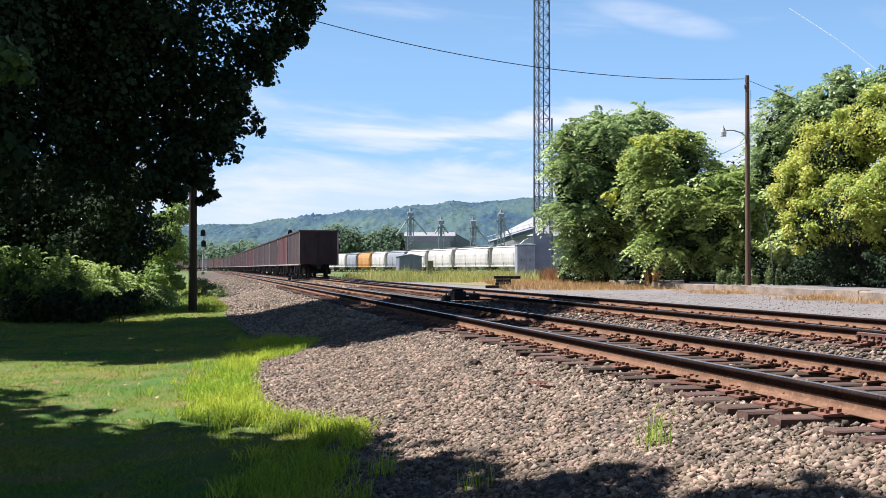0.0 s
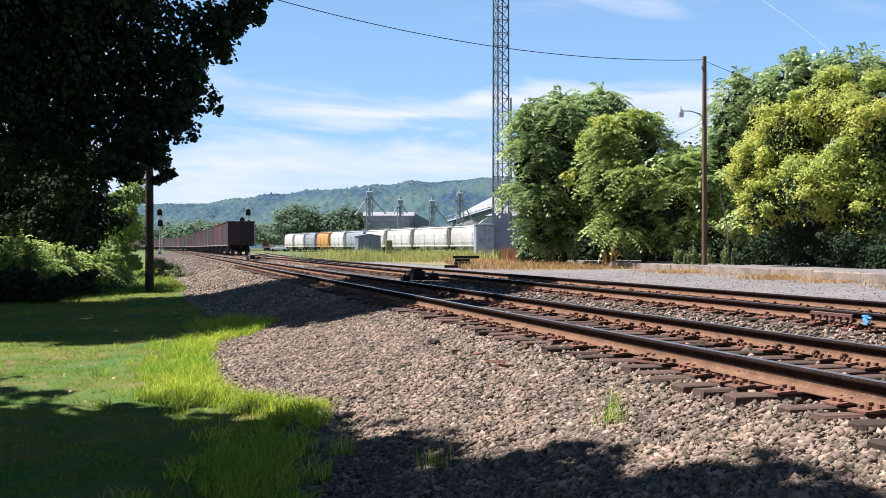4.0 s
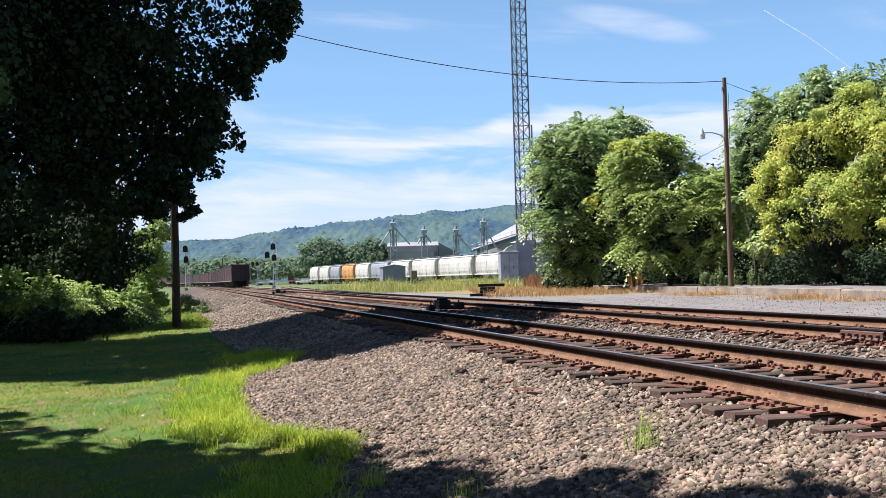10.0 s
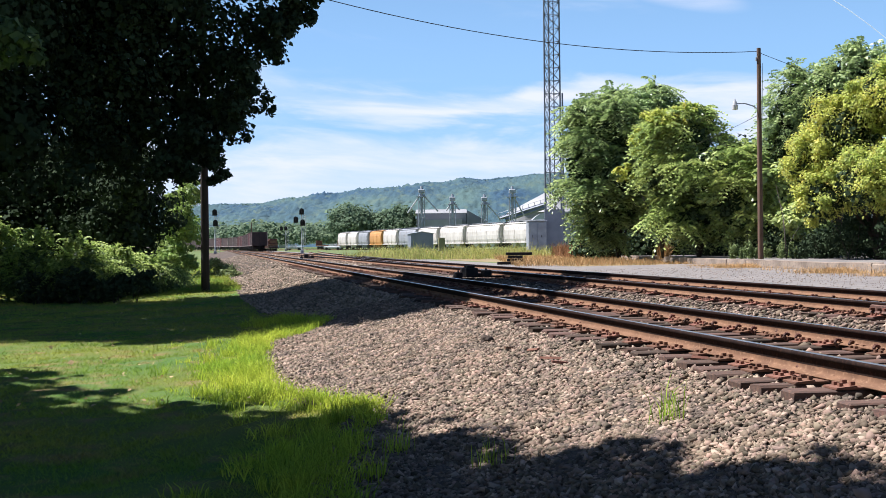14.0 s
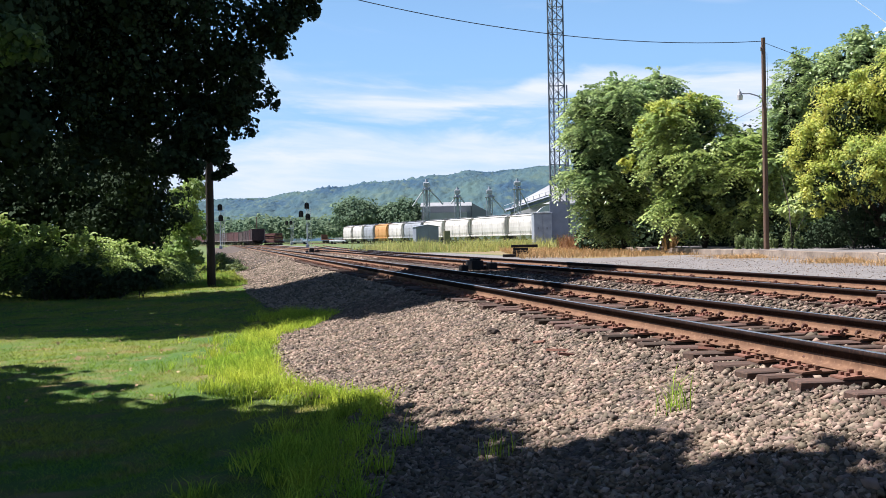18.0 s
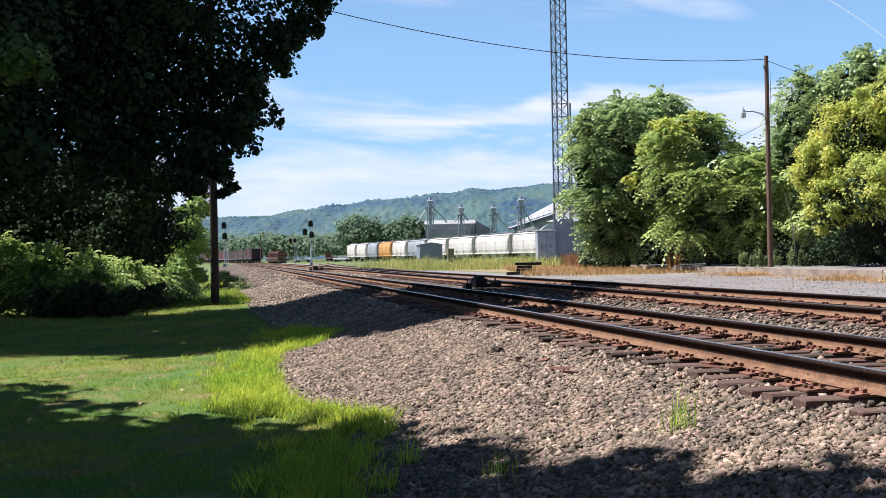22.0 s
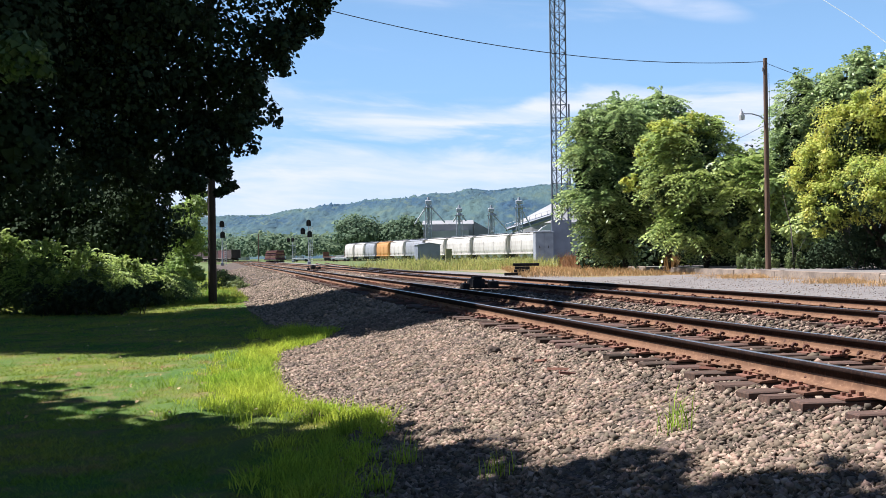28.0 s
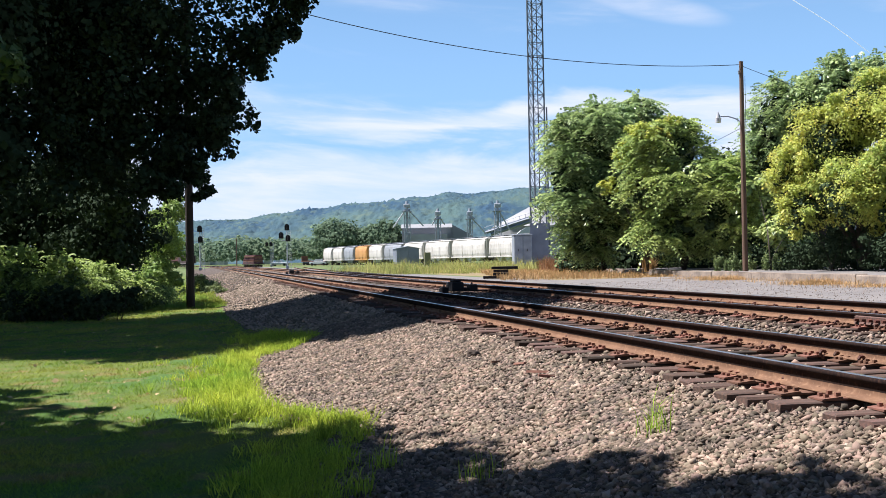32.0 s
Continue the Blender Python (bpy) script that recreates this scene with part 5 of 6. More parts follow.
def build_right_trees():
    g = random.Random(77)

    def blob(px, py, d, wide, tall, n):
        k = d / 1970
        return ((px - 784) * k, d, EYE + (474.5 - py) * k, wide * k / 2, wide * k / 2.4, tall * k / 2, n)

    def more(blobs):
        return [(*q[:6], int(q[6] * 1.7)) for q in blobs]

    # a thicket closes the view between and behind the trunks; dark leaves stand for shade
    h = [blob(1050 + 62 * i, 425 + 12 * (i % 2), 74 + (i % 3), 120, 150, 1900) for i in range(12)]
    h += [blob(1040 + 62 * i, 480, 70, 110, 60, 1500) for i in range(12)]
    h += [blob(1060 + 75 * i, 350 - 10 * (i % 2), 76, 120, 120, 1800) for i in range(10)]
    tree("thicket", (17, 74, 0.2), [t[:3] for t in h[::3]], 0.09, [("crown", leaves(h, 0.34, 49, shell=0.2), M_LEAF_DARK)], "dense dark thicket behind the platform trees", "thicket", 49)
    # low growth along the platform's edge, coloured dark for the shade under the trees
    low = []
    for i in range(17):
        y = 66 - 2.0 * i
        x = 10.1 + 7.1 * (70 - y) / 62
        low.append((x + 4.0 + g.uniform(-0.4, 0.9), y, 0.8 + g.uniform(0, 0.5), 1.2, 1.3, 0.9, 800))
        low.append((x + 4.6 + g.uniform(-0.2, 0.4), y + 1.0, 0.55, 1.3, 1.4, 0.55, 800))
    ob = thing("undergrowth", pose(14, 50, 0.2), "dark leafy undergrowth along the platform", "undergrowth")
    V, F = leaves(clumpy([(*q[:6], 1100) for q in low], 6, 0.4, 0.5, 7), 0.13, 52, shell=0.3)
    mesh_np("foliage", V - np.array([14, 50, 0.2]), F, M_LEAF_DARK, ob)
    bm = bmesh.new()
    for x, y, z, rx, ry, rz, n in low:
        for _ in range(3):
            rod(bm, (x + g.uniform(-0.4, 0.4) - 14, y + g.uniform(-0.4, 0.4) - 50, 0.0), (x + g.uniform(-0.7, 0.7) - 14, y + g.uniform(-0.7, 0.7) - 50, z + 0.2), 0.02, 0.008, 5)
    part("woody_stem", bm, M_BARK, ob)
    # trees of heaven: feathered fronds over an inner crown coloured dark for shade
    def heaven(base, blobs, r, long, mat, seed, label, share):
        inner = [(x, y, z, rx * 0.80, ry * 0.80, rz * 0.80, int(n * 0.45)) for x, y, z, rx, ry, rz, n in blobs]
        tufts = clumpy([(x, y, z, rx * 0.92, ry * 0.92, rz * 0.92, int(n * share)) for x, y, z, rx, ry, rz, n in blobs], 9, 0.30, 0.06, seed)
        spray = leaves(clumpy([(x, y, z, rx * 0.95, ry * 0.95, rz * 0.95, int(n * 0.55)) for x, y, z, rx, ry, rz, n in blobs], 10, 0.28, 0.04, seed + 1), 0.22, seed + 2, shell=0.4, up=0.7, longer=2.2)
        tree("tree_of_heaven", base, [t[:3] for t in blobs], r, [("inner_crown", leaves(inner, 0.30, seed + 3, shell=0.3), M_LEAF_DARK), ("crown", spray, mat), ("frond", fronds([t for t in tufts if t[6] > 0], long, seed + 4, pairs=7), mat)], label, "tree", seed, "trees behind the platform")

    a = [blob(1060, 275, 64, 120, 130, 4600), blob(1012, 340, 63, 62, 150, 2600), blob(1128, 255, 66, 110, 110, 3600), blob(1070, 380, 63, 124, 150, 5000), blob(1044, 430, 63, 62, 110, 2400), blob(1130, 400, 64, 130, 150, 4200), blob(1010, 250, 64, 46, 50, 900), blob(1075, 225, 65, 60, 50, 900), blob(1146, 215, 66, 50, 45, 700)]
    heaven((9.4, 64, 0.2), a, 0.13, 1.25, M_LEAF_MID, 41, "dense tree of heaven with drooping feathered leaves", 0.20)
    b = [blob(1190, 290, 58, 130, 100, 3600), blob(1240, 360, 57, 150, 130, 4600), blob(1165, 345, 58, 110, 130, 3000), blob(1285, 335, 57, 80, 80, 1800), blob(1290, 400, 56, 100, 130, 2800), blob(1205, 430, 58, 140, 100, 3000), blob(1225, 255, 58, 50, 45, 700)]
    heaven((12.8, 58.5, 0.2), b, 0.12, 1.1, M_LEAF_LIME, 61, "light green feathery tree behind the concrete platform", 0.20)
    c = [blob(1395, 225, 57, 100, 130, 3200), blob(1500, 190, 55, 130, 130, 4200), blob(1375, 300, 57, 90, 130, 2800), blob(1440, 230, 56, 100, 110, 2800), blob(1590, 190, 54, 150, 150, 4600)]
    # the walnut's inner crown has dark leaves in place of shaded depth
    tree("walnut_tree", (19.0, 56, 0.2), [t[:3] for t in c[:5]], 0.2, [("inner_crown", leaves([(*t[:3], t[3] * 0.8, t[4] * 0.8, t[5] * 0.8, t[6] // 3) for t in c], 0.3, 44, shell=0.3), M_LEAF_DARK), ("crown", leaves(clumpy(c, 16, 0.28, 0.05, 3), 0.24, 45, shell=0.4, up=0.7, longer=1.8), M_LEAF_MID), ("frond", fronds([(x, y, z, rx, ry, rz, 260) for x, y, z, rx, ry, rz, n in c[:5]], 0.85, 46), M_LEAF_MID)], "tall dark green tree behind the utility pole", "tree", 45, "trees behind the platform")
    e = [blob(1480, 290, 46, 150, 150, 5200), blob(1550, 225, 45, 130, 140, 4600), blob(1420, 330, 47, 110, 120, 3200), blob(1530, 370, 44, 180, 140, 6000), blob(1440, 400, 46, 110, 100, 2800), blob(1640, 280, 43, 190, 220, 7500), blob(1620, 410, 43, 180, 120, 4200)]
    # inner boxelder leaves are coloured as shade behind the yellow ones
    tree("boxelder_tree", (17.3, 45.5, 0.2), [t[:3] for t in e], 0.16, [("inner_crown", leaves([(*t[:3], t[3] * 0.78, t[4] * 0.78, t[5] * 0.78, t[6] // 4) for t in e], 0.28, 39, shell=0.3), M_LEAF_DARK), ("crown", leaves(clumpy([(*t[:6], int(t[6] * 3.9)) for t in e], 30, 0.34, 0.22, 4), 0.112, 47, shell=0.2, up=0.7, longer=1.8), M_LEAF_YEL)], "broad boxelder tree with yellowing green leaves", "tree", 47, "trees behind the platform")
    f = [blob(1350, 390, 55, 90, 130, 2800), blob(1390, 440, 53, 100, 80, 2000), blob(1335, 320, 57, 60, 110, 1400)]
    tree("shrub", (15.0, 50.5, 0.2), [t[:3] for t in f], 0.03, [("crown", leaves(clumpy(more(f), 12, 0.32, 0.10, 5), 0.24, 48, shell=0.45, up=0.7), M_LEAF_LIME)], "green understorey shrub beside the utility pole", "shrub", 48, "trees behind the platform")
    y = [blob(1150, 275, 57.5, 90, 70, 1700), blob(1195, 250, 57.5, 60, 50, 900), blob(1115, 300, 58, 50, 50, 700), blob(1082, 350, 58.5, 36, 32, 420)]
    tree("boxelder_sapling", (11.0, 59.0, 0.2), [t[:3] for t in y], 0.06, [("crown", leaves(clumpy(more(y), 12, 0.34, 0.15, 6), 0.14, 51, shell=0.3, up=1.4), M_LEAF_YEL)], "slender boxelder with yellow-green leaves among darker trees", "tree", 53, "trees behind the platform")


def build_grass():
    # mown lawn, thicker near the camera
    g = np.random.default_rng(61)
    n = 240000
    s = 6.0 + 44 * g.random(n) ** 1.7
    u = -0.62 * s * g.random(n) + 2.0
    ok = u < border(s) - 0.05 + g.normal(0, 0.15, n)
    u, s = u[ok], s[ok]
    wide = 0.0045 * (1 + s / 14)
    blades("lawn_grass", u, s, height(u, s) - 0.01, 0.036 + 0.0009 * s, wide * 1.4, 1.1, M_GRASS, "short mown lawn grass, partly in shade", "grass", 62, bend=False)
    # fallen leaves on the lawn
    n = 240
    s = 11 + 22 * g.random(n) ** 1.3
    u = -0.42 * s * g.random(n) + 0.6
    ok = u < border(s) - 0.2
    x, y = to_xy(u[ok], s[ok])
    V, F = leaves([(a, b, c, 0.02, 0.02, 0.005, 1) for a, b, c in zip(x, y, height(u[ok], s[ok]) + 0.035)], 0.055, 69, droop=0.0, longer=1.3, up=1.5)
    ob = mesh_np("fallen_leaves", V, F, M_LITTER)
    tagged(ob, "dry tan leaves fallen on the mown lawn", "leaves", kind="stuff")
    # unmown fringe along the ballast
    n = 26000
    cs, ck = 6.5 + 17 * g.random(420), g.normal(0, 1, 420)
    k = g.integers(0, 420, n)
    s = cs[k] + g.normal(0, 0.12, n)
    u = border(s) - np.abs(ck[k]) * 0.42 + 0.02 + g.normal(0, 0.06, n)
    blades("tall_grass", u, s, height(u, s) - 0.02, 0.135 + 0.05 * np.sin(ck[k] * 9), 0.008, 0.9, M_TALL, "bright unmown grass fringe beside the ballast", "grass", 63)
    n = 9000
    s = 40 + 50 * g.random(n) ** 1.6
    u = border(s) - np.abs(g.normal(0, 1.2, n)) + 0.15
    blades("tall_grass", u, s, height(u, s) - 0.02, 0.12 + 0.12 * (np.sin(s * 1.7) > 0.4), 0.022, 0.9, M_GRASS, "sunlit rank grass round the wooden pole", "grass", 68)
    # straggling tufts in the ballast
    cs = ((2.95, 6.9, 0.25, 34), (1.75, 7.06, 0.16, 30), (1.3, 8.0, 0.17, 50), (1.0, 7.2, 0.17, 70))
    uu = np.concatenate([c[0] + g.normal(0, 0.06, c[3]) for c in cs])
    s2 = np.concatenate([c[1] + g.normal(0, 0.06, c[3]) for c in cs])
    blades("weed_tuft", uu, s2, height(uu, s2), np.repeat([c[2] for c in cs], [c[3] for c in cs]), 0.007, 0.5, M_TALL, "lone green weed tufts growing in the ballast", "weeds", 64)
    # yellow weeds before the parked hoppers
    n = 26000
    x = g.uniform(-9, 9.5, n)
    y = g.uniform(84, 140, n) - x * 0.5
    patch = np.sin(x * 1.3) + np.sin(y * 0.35 + 1) + np.sin(x * 3.1 + y) + g.normal(0, 0.6, n) > -0.6
    x, y = x[patch], y[patch]
    n = len(x)
    blades("tall_weeds", x, y, np.full(n, -0.1), 0.55 + 0.35 * np.sin(x * 0.9 + y * 0.4), 0.035, 0.5, M_WEED, "tall yellow-green weeds before the siding", "weeds", 65, xy=(x, y))
    # dry grass along the platform
    n = 60000
    q = g.random(n)
    x = 10.1 + 7.1 * q - np.abs(g.normal(0.05, 0.85, n))
    y = 70 - 62 * q + g.normal(0, 0.25, n)
    clump = np.sin(q * 90) + np.sin(q * 37 + 1) + np.sin(q * 211) * 0.7 + g.normal(0, 0.7, n) > 0.9
    blades("dry_grass", x[clump], y[clump], np.full(clump.sum(), -0.12), 0.13 + 0.10 * (np.sin(q[clump] * 140) > 0.2), 0.014, 0.9, M_DRY, "straw-coloured dry grass along the platform edge", "grass", 66, xy=(x[clump], y[clump]))
    n = 15000
    x, y = g.uniform(3.0, 10.0, n), g.uniform(54, 108, n)
    blades("dry_grass", x, y, np.full(n, -0.08), 0.30, 0.02, 0.6, M_DRY, "dry tan grass round the tower foot", "grass", 67, xy=(x, y))


def build_left_shrubs():
    g = random.Random(91)
    cl = []
    front = ((-19.0, 36.5), (-16.0, 35.2), (-13.2, 33.8), (-11.2, 32.8), (-10.3, 34.0), (-10.1, 37.5), (-10.4, 41.0), (-10.9, 44.0))
    for k in range(44):
        q = k / 43 * (len(front) - 1)
        i = min(int(q), len(front) - 2)
        (xa, ya), (xb, yb) = front[i], front[i + 1]
        back = g.uniform(0.3, 1.6)
        x, y = xa + (xb - xa) * (q - i) - back * 0.8, ya + (yb - ya) * (q - i) + back * 0.5
        h = (2.5 - 1.85 * k / 43) * g.uniform(0.6, 1.12)
        cl.append((x, y, -0.65 + h * 0.5, 0.75, 0.75, h * 0.55, 620))
    ob = thing("shrubbery", pose(-12, 38, -0.6), "leafy green shrubbery and tall weeds beneath the maple", "shrubbery")
    # fronds and tops take the sunlit weed colour, the foliage the shaded one
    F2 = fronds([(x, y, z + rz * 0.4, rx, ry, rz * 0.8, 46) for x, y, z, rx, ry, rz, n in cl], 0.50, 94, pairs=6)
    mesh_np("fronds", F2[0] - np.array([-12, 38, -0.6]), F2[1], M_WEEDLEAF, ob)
    stalks = []
    for x, y, z, rx, ry, rz, n in cl:
        for _ in range(11):
            a, q = g.uniform(0, 6.28), g.uniform(0, 0.85)
            stalks.append((x + rx * q * math.cos(a), y + ry * q * math.sin(a), z + rz * (1.12 - 0.45 * q * q), 0.09, 0.09, g.uniform(0.2, 0.34), 46))
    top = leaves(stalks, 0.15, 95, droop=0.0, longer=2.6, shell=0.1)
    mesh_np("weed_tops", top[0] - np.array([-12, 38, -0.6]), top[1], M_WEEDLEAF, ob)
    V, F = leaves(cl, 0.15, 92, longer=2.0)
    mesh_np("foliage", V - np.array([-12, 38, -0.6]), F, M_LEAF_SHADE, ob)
    # a low bush before it, its leaves coloured dark for the maple's shade
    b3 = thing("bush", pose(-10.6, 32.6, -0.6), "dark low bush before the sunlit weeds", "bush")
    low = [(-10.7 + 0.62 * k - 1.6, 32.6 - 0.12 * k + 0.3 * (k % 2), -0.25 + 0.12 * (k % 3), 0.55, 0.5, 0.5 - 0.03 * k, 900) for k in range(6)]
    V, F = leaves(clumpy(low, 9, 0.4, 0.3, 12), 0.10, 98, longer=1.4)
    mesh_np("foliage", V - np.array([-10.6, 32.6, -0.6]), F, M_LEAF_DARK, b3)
    bm = bmesh.new()
    for x, y, z, rx, ry, rz, n in low:
        for _ in range(3):
            rod(bm, (x + g.uniform(-0.2, 0.2) + 10.6, y + g.uniform(-0.2, 0.2) - 32.6, -0.02), (x + g.uniform(-0.4, 0.4) + 10.6, y + g.uniform(-0.4, 0.4) - 32.6, 0.6), 0.015, 0.006, 5)
    part("woody_stem", bm, M_BARK, b3)
    cl = [(-14.6 - 0.28 * (k % 3) + 0.10 * k, 58 + 0.5 * (k % 4), 0.1 + 0.62 * k, 1.0 - 0.05 * k, 0.9, 0.8, 1000) for k in range(7)]
    b2 = thing("bush", pose(-12.4, 58, -0.6), "low green bush at the edge of the ballast", "bush")
    V, F = leaves(clumpy([(-12.4, 58, -0.2, 0.9, 0.8, 0.65, 2200), (-11.6, 57, -0.4, 0.6, 0.6, 0.3, 900)], 9, 0.38, 0.4, 10), 0.11, 97)
    mesh_np("foliage", V - np.array([-12.4, 58, -0.6]), F, M_LEAF_BUSH, b2)
    bm = bmesh.new()
    for k in range(7):
        rod(bm, (g.uniform(-0.2, 0.2), g.uniform(-0.2, 0.2), -0.05), (g.uniform(-0.6, 0.6), g.uniform(-0.6, 0.6), 0.7), 0.02, 0.008, 5)
    part("woody_stem", bm, M_BARK, b2)
    ob = thing("bush", pose(-14.7, 58.5, -0.6), "tall sunlit yellow-green bush behind the wooden pole", "bush")
    V, F = leaves(clumpy([(*c[:6], 3000) for c in cl], 12, 0.35, 0.4, 9), 0.13, 93)
    mesh_np("foliage", V - np.array([-14.7, 58.5, -0.6]), F, M_WEEDLEAF, ob)


def build_clutter():
    # low flat wagon loaded with old ties, far down the line
    ob = thing("tie_wagon", pose(-50.4, 300, -0.35, 0, 0, 34), "rusty flat wagon stacked with old ties", "freight wagon")
    g = random.Random(4)
    bm = bmesh.new()
    box(bm, -1.5, -4, 0.9, 1.5, 4, 1.2, 0.03)
    part("deck", bm, M_CARDARK, ob)
    for y in (-2.6, 2.6):
        bm = bmesh.new()
        truck(bm, y)
        part("truck", bm, M_CARDARK, ob)
    for k in range(14):
        bm = bmesh.new()
        w = 1.5 - 0.10 * (k // 4)
        box(bm, -w + g.uniform(0, 0.3), -3.4, 0, w - g.uniform(0, 0.3), 3.4, 0.3, 0.02)
        b = part("timber_layer", bm, M_PLATE if k % 3 else M_CARRED, ob)
        b.matrix_basis = pose(0, (k % 2) * 0.2, 1.2 + (k // 2) * 0.33)
        if k // 2 > 5:
            break


def build_details():
    # bolted joint and blue survey mark on the far track's near rail
    j = thing("rail_joint", along(TRACK_2 - 0.7525 - 0.03, 12.8, 0.026), "rusty bolted joint bar on the rail", "joint bar")
    bm = bmesh.new()
    prism(bm, ((-0.055, 0.03), (-0.012, 0.045), (-0.012, 0.135), (-0.04, 0.125), (-0.035, 0.055)), -0.46, 0.46)
    part("bar", bm, M_TIE, j)
    for k in range(6):
        bm = bmesh.new()
        rod(bm, (-0.095, -0.38 + k * 0.152, 0.085), (-0.03, -0.38 + k * 0.152, 0.085), 0.022, 0.022, 6)
        part("bolt", bm, M_CLIP, j)
    g = random.Random(15)
    bm = bmesh.new()
    for k in range(12):
        y, z = g.gauss(0, 0.06), g.uniform(0.0, 0.12)
        box(bm, -0.05 - 0.10 * (1 - z / 0.15), y - 0.035, z, -0.045 - 0.10 * (1 - z / 0.15) + 0.02, y + 0.035, z + 0.02, 0, pose(0, 0, 0, g.uniform(-8, 8), 0, 0))
    mk = part("paint_mark", bm, M_BLUE)
    mk.matrix_world = along(TRACK_2 - 0.7525 - 0.02, 12.0, 0.036)
    tagged(mk, "bright blue sprayed survey mark on the rail foot", "paint mark")
    # a dark lump of slag among the stones
    bm = bmesh.new()
    bmesh.ops.create_icosphere(bm, subdivisions=2, radius=0.075)
    for v in bm.verts:
        v.co *= g.uniform(0.75, 1.2)
        v.co.z *= 0.75
    rk = part("rock", bm, M_ROCK)
    x, y = place(3.13, 12.65)
    rk.matrix_world = pose(x, y, float(height(np.array(3.13), 0)) + 0.04)
    tagged(rk, "dark brown rock lying on the ballast", "rock")
    # splinters of old ties among the stones
    for x, y, l, turn in ((0.92, 10.75, 0.22, 70), (0.97, 10.4, 0.16, 100), (0.80, 11.5, 0.15, 40), (0.58, 12.0, 0.12, 120), (2.10, 9.6, 0.14, 75)):
        bm = bmesh.new()
        prism(bm, ((-0.022, 0), (0.02, 0), (0.014, 0.018), (-0.012, 0.022)), -l / 2, l / 2)
        sp = part("wood_splinter", bm, M_PLATE)
        uu = x * NX + y * NY
        sp.matrix_world = pose(x, y, float(height(np.array(uu), 0)) + 0.03, g.uniform(-8, 8), g.uniform(-15, 15), turn)
        tagged(sp, "reddish splinter of old tie wood on the ballast", "wood splinter", "tie splinters")
    # far telephone pole, flat wagon and white truck beyond the signals
    utility_pole((424 - 784) / 1970 * 300, 300, -0.3, 8.0, 0.16, M_POLE2, "distant bare wooden telephone pole")
    fw = thing("flat_wagon", pose(-35.7, 318, 0.1, 0, 0, 60), "rusty empty flat wagon beyond the hoppers", "freight wagon")
    bm = bmesh.new()
    box(bm, -1.4, -4, 0.9, 1.4, 4, 1.25, 0.03)
    for y in (-3.8, 3.8):
        box(bm, -1.4, y - 0.08, 1.25, 1.4, y + 0.08, 2.6)
    part("deck", bm, M_PLATE, fw)
    bm = bmesh.new()
    truck(bm, -2.6)
    part("truck", bm, M_CARDARK, fw)
    bm = bmesh.new()
    truck(bm, 2.6)
    part("truck", bm, M_CARDARK, fw)
    for x, y, turn in ((-32.6, 300, 70), (-47.6, 330, 80)):
        pk = thing("pickup_truck", pose(x, y, -0.05, 0, 0, turn), "small white pickup truck parked by the tracks", "truck")
        bm = bmesh.new()
        box(bm, -0.95, -2.6, 0.45, 0.95, 2.6, 1.05, 0.1)
        part("body", bm, M_LTGREY, pk)
        bm = bmesh.new()
        prism(bm, ((-0.6, 1.05), (1.3, 1.05), (0.8, 1.75), (-0.5, 1.75)), -0.85, 0.85, pose(0, 0, 0, 0, 0, 90))
        part("cab", bm, M_LTGREY, pk)
        for sx in (-0.9, 0.9):
            for sy in (-1.7, 1.7):
                bm = bmesh.new()
                rod(bm, (sx - 0.12, sy, 0.38), (sx + 0.12, sy, 0.38), 0.38, 0.38, 14)
                part("wheel", bm, M_BLACK, pk)
    # houses in the valley
    g = random.Random(18)
    for k, (px, d, w) in enumerate(((372, 900, 9), (385, 1050, 10), (398, 960, 7), (455, 1000, 8), (480, 880, 6))):
        x = (px - 784) / 1970 * d
        h = thing("house", pose(x, d, 4.0, 0, 0, g.uniform(-30, 30)), "small pale house among far trees", "house", "houses in the valley")
        bm = bmesh.new()
        box(bm, -w / 2, -4, -5, w / 2, 4, 1.5)
        part("shell", bm, M_LTGREY, h)
        bm = bmesh.new()
        prism(bm, ((-4.5, 1.5), (4.5, 1.5), (0, 3.6)), -w / 2 - 0.5, w / 2 + 0.5, pose(0, 0, 0, 0, 0, 90))
        part("roof", bm, M_ROOF, h)
    # a pale house behind the thicket
    h = thing("house", pose(25.0, 84, 0, 0, 0, 20), "pale blue house half hidden behind the trees", "house")
    bm = bmesh.new()
    box(bm, -5, -4, -0.3, 5, 4, 4.5)
    part("shell", bm, M_PALEBLUE, h)
    bm = bmesh.new()
    prism(bm, ((-4.6, 4.5), (4.6, 4.5), (0, 7.2)), -5.5, 5.5, pose(0, 0, 0, 0, 0, 90))
    part("roof", bm, M_WALLSTEEL, h)
    # condensation trail high in the sky
    D = 4200.0
    bm = bmesh.new()
    pts = [(1400, 14), (1440, 40), (1480, 66), (1520, 96), (1552, 122)]
    tube(bm, [((x - 784) / 1970 * D, D, EYE + (474.5 - y) / 1970 * D) for x, y in pts], 1.5, 6)
    ct = part("contrail", bm, M_VAPOUR)
    tagged(ct, "thin white condensation trail in the sky", "contrail", kind="structure")
    # dead weeds and green stalks on the platform
    g2 = np.random.default_rng(19)
    st = []
    for k in range(46):
        x = g.uniform(12.5, 13.7) if k < 26 else g.uniform(14.2, 15.7)
        h = g.uniform(0.45, 0.95)
        st.append((x, 51.2 + g.gauss(0, 0.45), 0.2 + h * 0.5, 0.10, 0.10, h * 0.55, 70))
    V, F = leaves(st, 0.13, 20, droop=0.0, shell=0.1, longer=3.0)
    ob = mesh_np("tall_weeds", V, F, M_LEAF_BUSH)
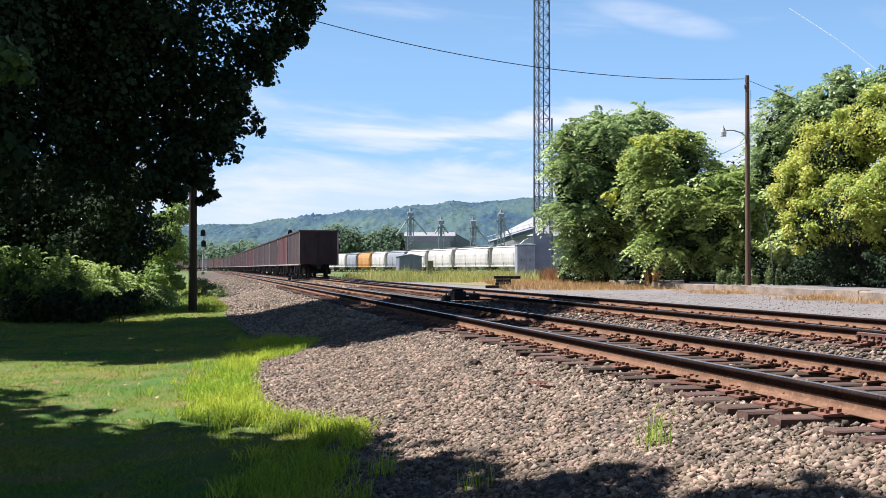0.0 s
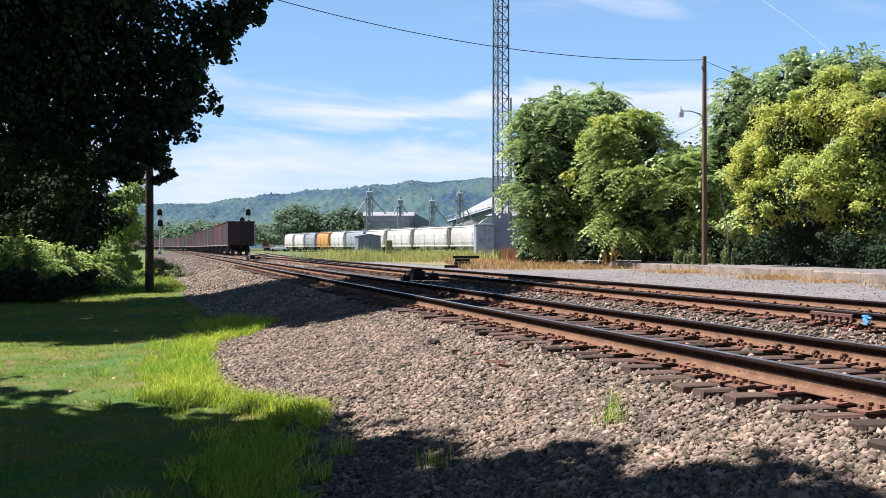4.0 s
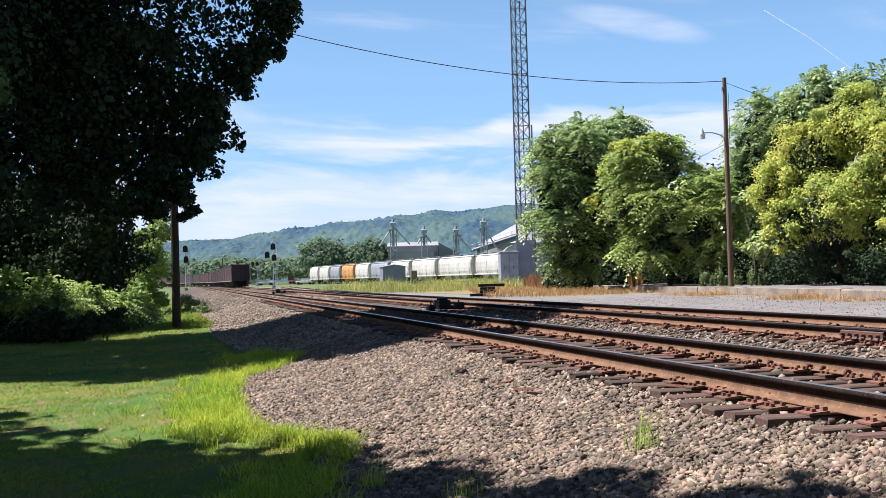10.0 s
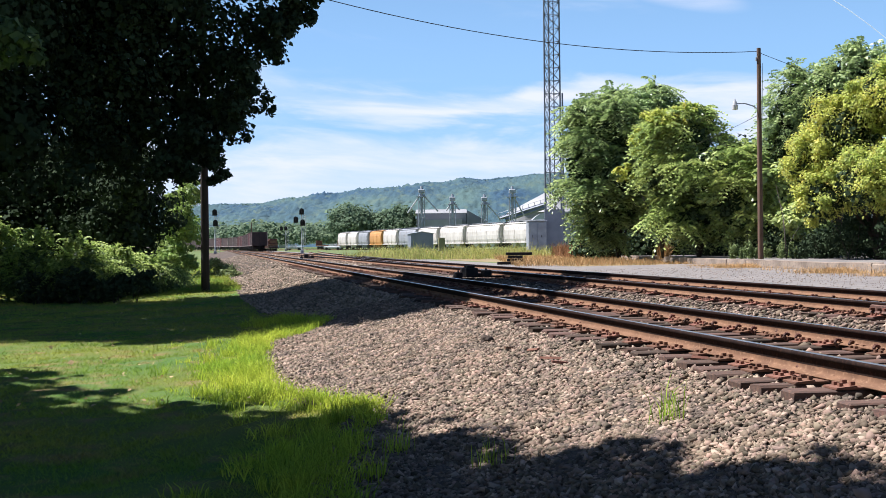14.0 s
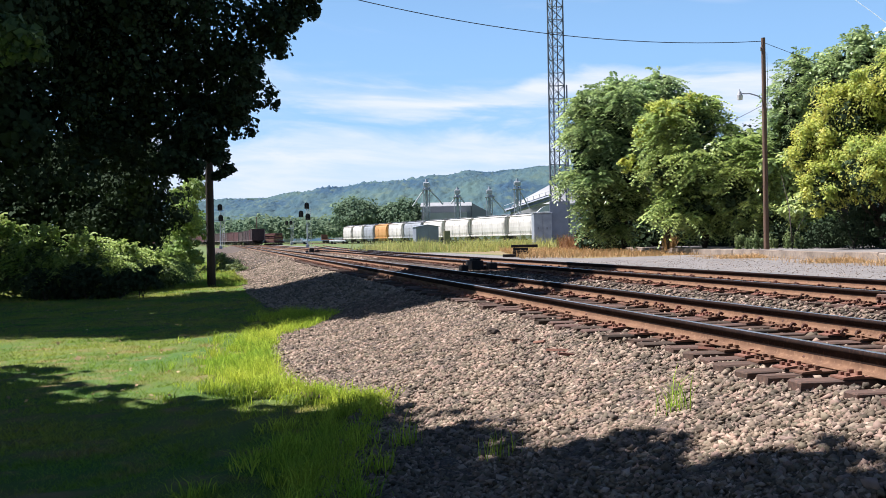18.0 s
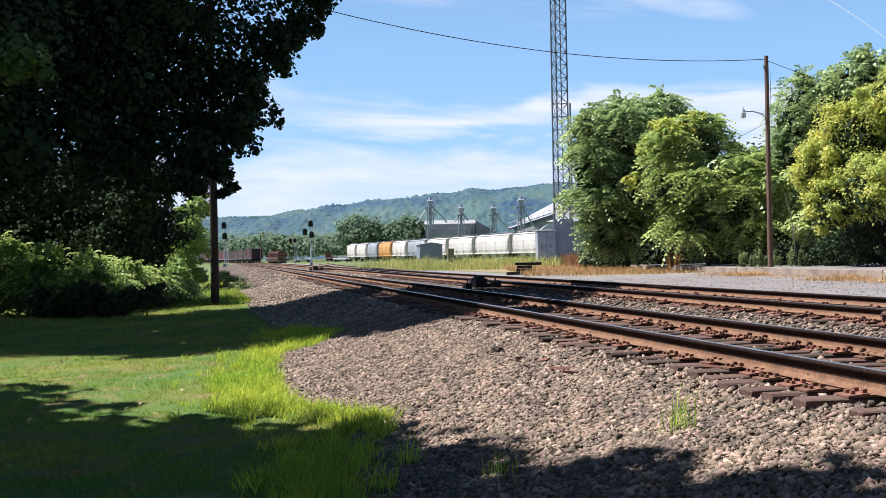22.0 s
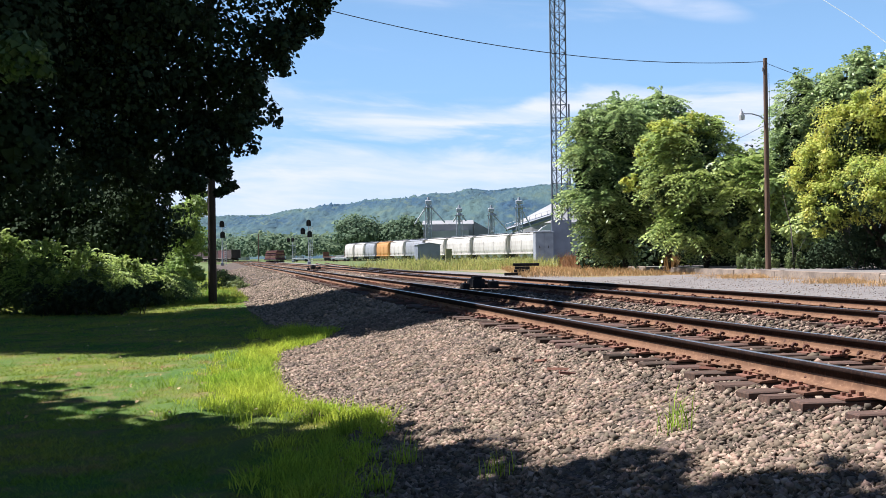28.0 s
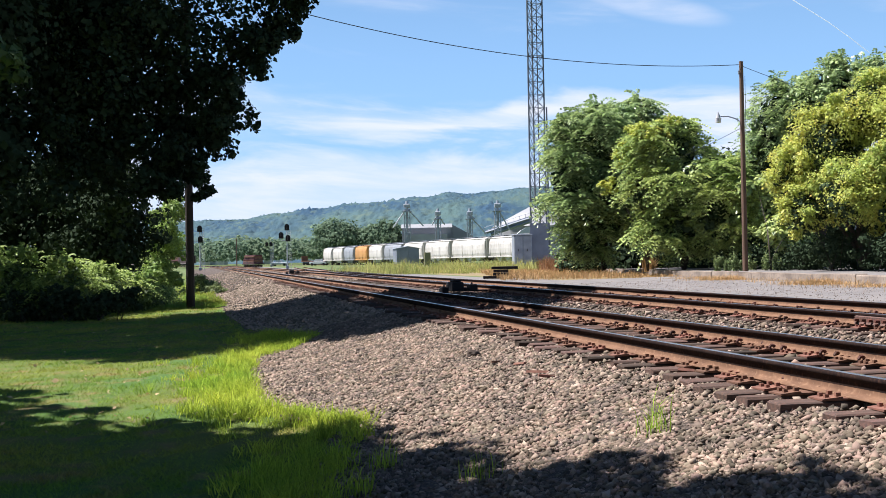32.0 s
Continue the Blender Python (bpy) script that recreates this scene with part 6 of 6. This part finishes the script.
    tagged(ob, "tall leafy grey-green weeds round the pole's foot", "weeds", kind="stuff")
    n = 500
    x, y = 11.35 + g2.normal(0, 0.14, n), 60.6 + g2.normal(0, 0.2, n)
    blades("dead_weed", x, y, np.full(n, 0.1), 0.7, 0.025, 0.5, M_DRY, "brown dead weed on the platform edge", "weeds", 22, xy=(x, y))
    n = 2600
    x, y = g2.uniform(7.2, 10.4, n), g2.uniform(72, 84, n)
    blades("dead_weed", x, y, np.full(n, 0.1), 0.8, 0.03, 0.5, M_DEAD, "reddish-brown dead weeds at the thicket's end", "weeds", 23, xy=(x, y))


# ---- assemble ----
build_ground()
T1 = build_track(TRACK_1, "near main track with rusty rails on old wooden ties", 0.0, -12.0, 62.0, 1)
T2 = build_track(TRACK_2, "far main track with rusty rails on wooden ties", 0.035, -12.0, 62.0, 2)
build_train()
build_hoppers()
build_platform()
build_poles()
build_tower()
build_huts()
build_signals()
build_switch()
build_hill()
build_elevator()
build_far_trees()
build_clutter()
build_details()
build_left_tree()
shade_tree(-10.5, 3.5, -0.6, ((-7.4, 10.2, 9.0, 0.9), (-8.3, 10.4, 9.0, 1.0), (-11.7, 12.8, 9.0, 2.3), (-9.6, 10.9, 9.0, 1.9), (-7.9, 9.5, 9.0, 2.0), (-6.6, 7.6, 9.0, 1.9), (-5.7, 6.6, 9.0, 1.7), (-4.9, 5.9, 9.0, 1.5), (-4.3, 5.6, 8.8, 1.2), (-3.8, 5.6, 8.6, 0.9), (-14.7, 12.3, 9, 2.6), (-11.2, 8.8, 9.6, 3.0), (-8.7, 5.8, 9.8, 2.9), (-13.2, 5.3, 9.8, 3.2), (-16.2, 8.3, 9.5, 3.2), (-6.3, 3.0, 9.0, 2.6), (-11.2, 1.3, 9.5, 3.0)), 35, "maple tree overhanging the lawn from the side")
# trees out of view, added to block sky light from behind and beside
for i, (x, y, r, h) in enumerate(((-34, 16, 6, 9), (-36, -2, 7, 11), (-22, -12, 8, 15), (-7, -16, 8, 16), (9, -18, 8, 15), (26, -18, 8, 13))):
    cl = [(x + r * 0.5 * math.cos(k * 2.1), y + r * 0.5 * math.sin(k * 2.1), h * (0.55 + 0.14 * k), r * 0.75, r * 0.75, h * 0.38, 900) for k in range(4)]
    tree("shade_tree", (x, y, -0.6), [c[:3] for c in cl], 0.4, [("crown", leaves(cl, 0.75, 200 + i, shell=0.3), M_LEAF_DARK)], "unseen tree added round the lawn to block sky light", "tree", 200 + i, "trees round the lawn")
build_right_trees()
build_left_shrubs()
build_grass()
stones("ballast_stones", 98000, 0.5, 4.0, 4.5, 22.0, 0.0195, 71, [M_STONE, M_STONE_PALE], "angular grey-brown ballast stones on the track's shoulder", keep=lambda u, s, g: (u > border(s) - 0.25) & ((u < 3.55) | (g.random(len(u)) < 0.6)), power=1.25)
stones("ballast_stones", 26000, 4.0, 12.2, 5.0, 36.0, 0.028, 72, [M_STONE, M_STONE_PALE], "pale ballast stones between and beside the ties", power=1.3)
stones("ballast_stones", 20000, -1.2, 3.7, 22.0, 60.0, 0.031, 73, [M_STONE_PALE, M_STONE_PALE], "ballast stones along the shoulder farther on", keep=lambda u, s, g: u > border(s), power=1.4)
stones("ballast_stones", 14000, -2.5, 13.0, 58.0, 150.0, 0.05, 74, [M_STONE_PALE, M_STONE_PALE], "ballast stones along the line in the distance", keep=lambda u, s, g: u > border(s), power=1.3)
stones("ballast_stones", 2500, 0.5, 12.2, -10.0, 4.6, 0.034, 76, [M_STONE, M_STONE_PALE], "ballast stones along the line behind the bend")
stones("lot_gravel", 8000, 12.3, 21.5, 9.0, 46.0, 0.012, 75, [M_STONE, M_STONE_PALE], "loose grey gravel on the open lot", power=1.3)
lay_ties(T1, TRACK_1, 0.0, -11.8, 62.0, 81)
lay_ties(T2, TRACK_2, 0.035, -11.8, 62.0, 82)
motions()
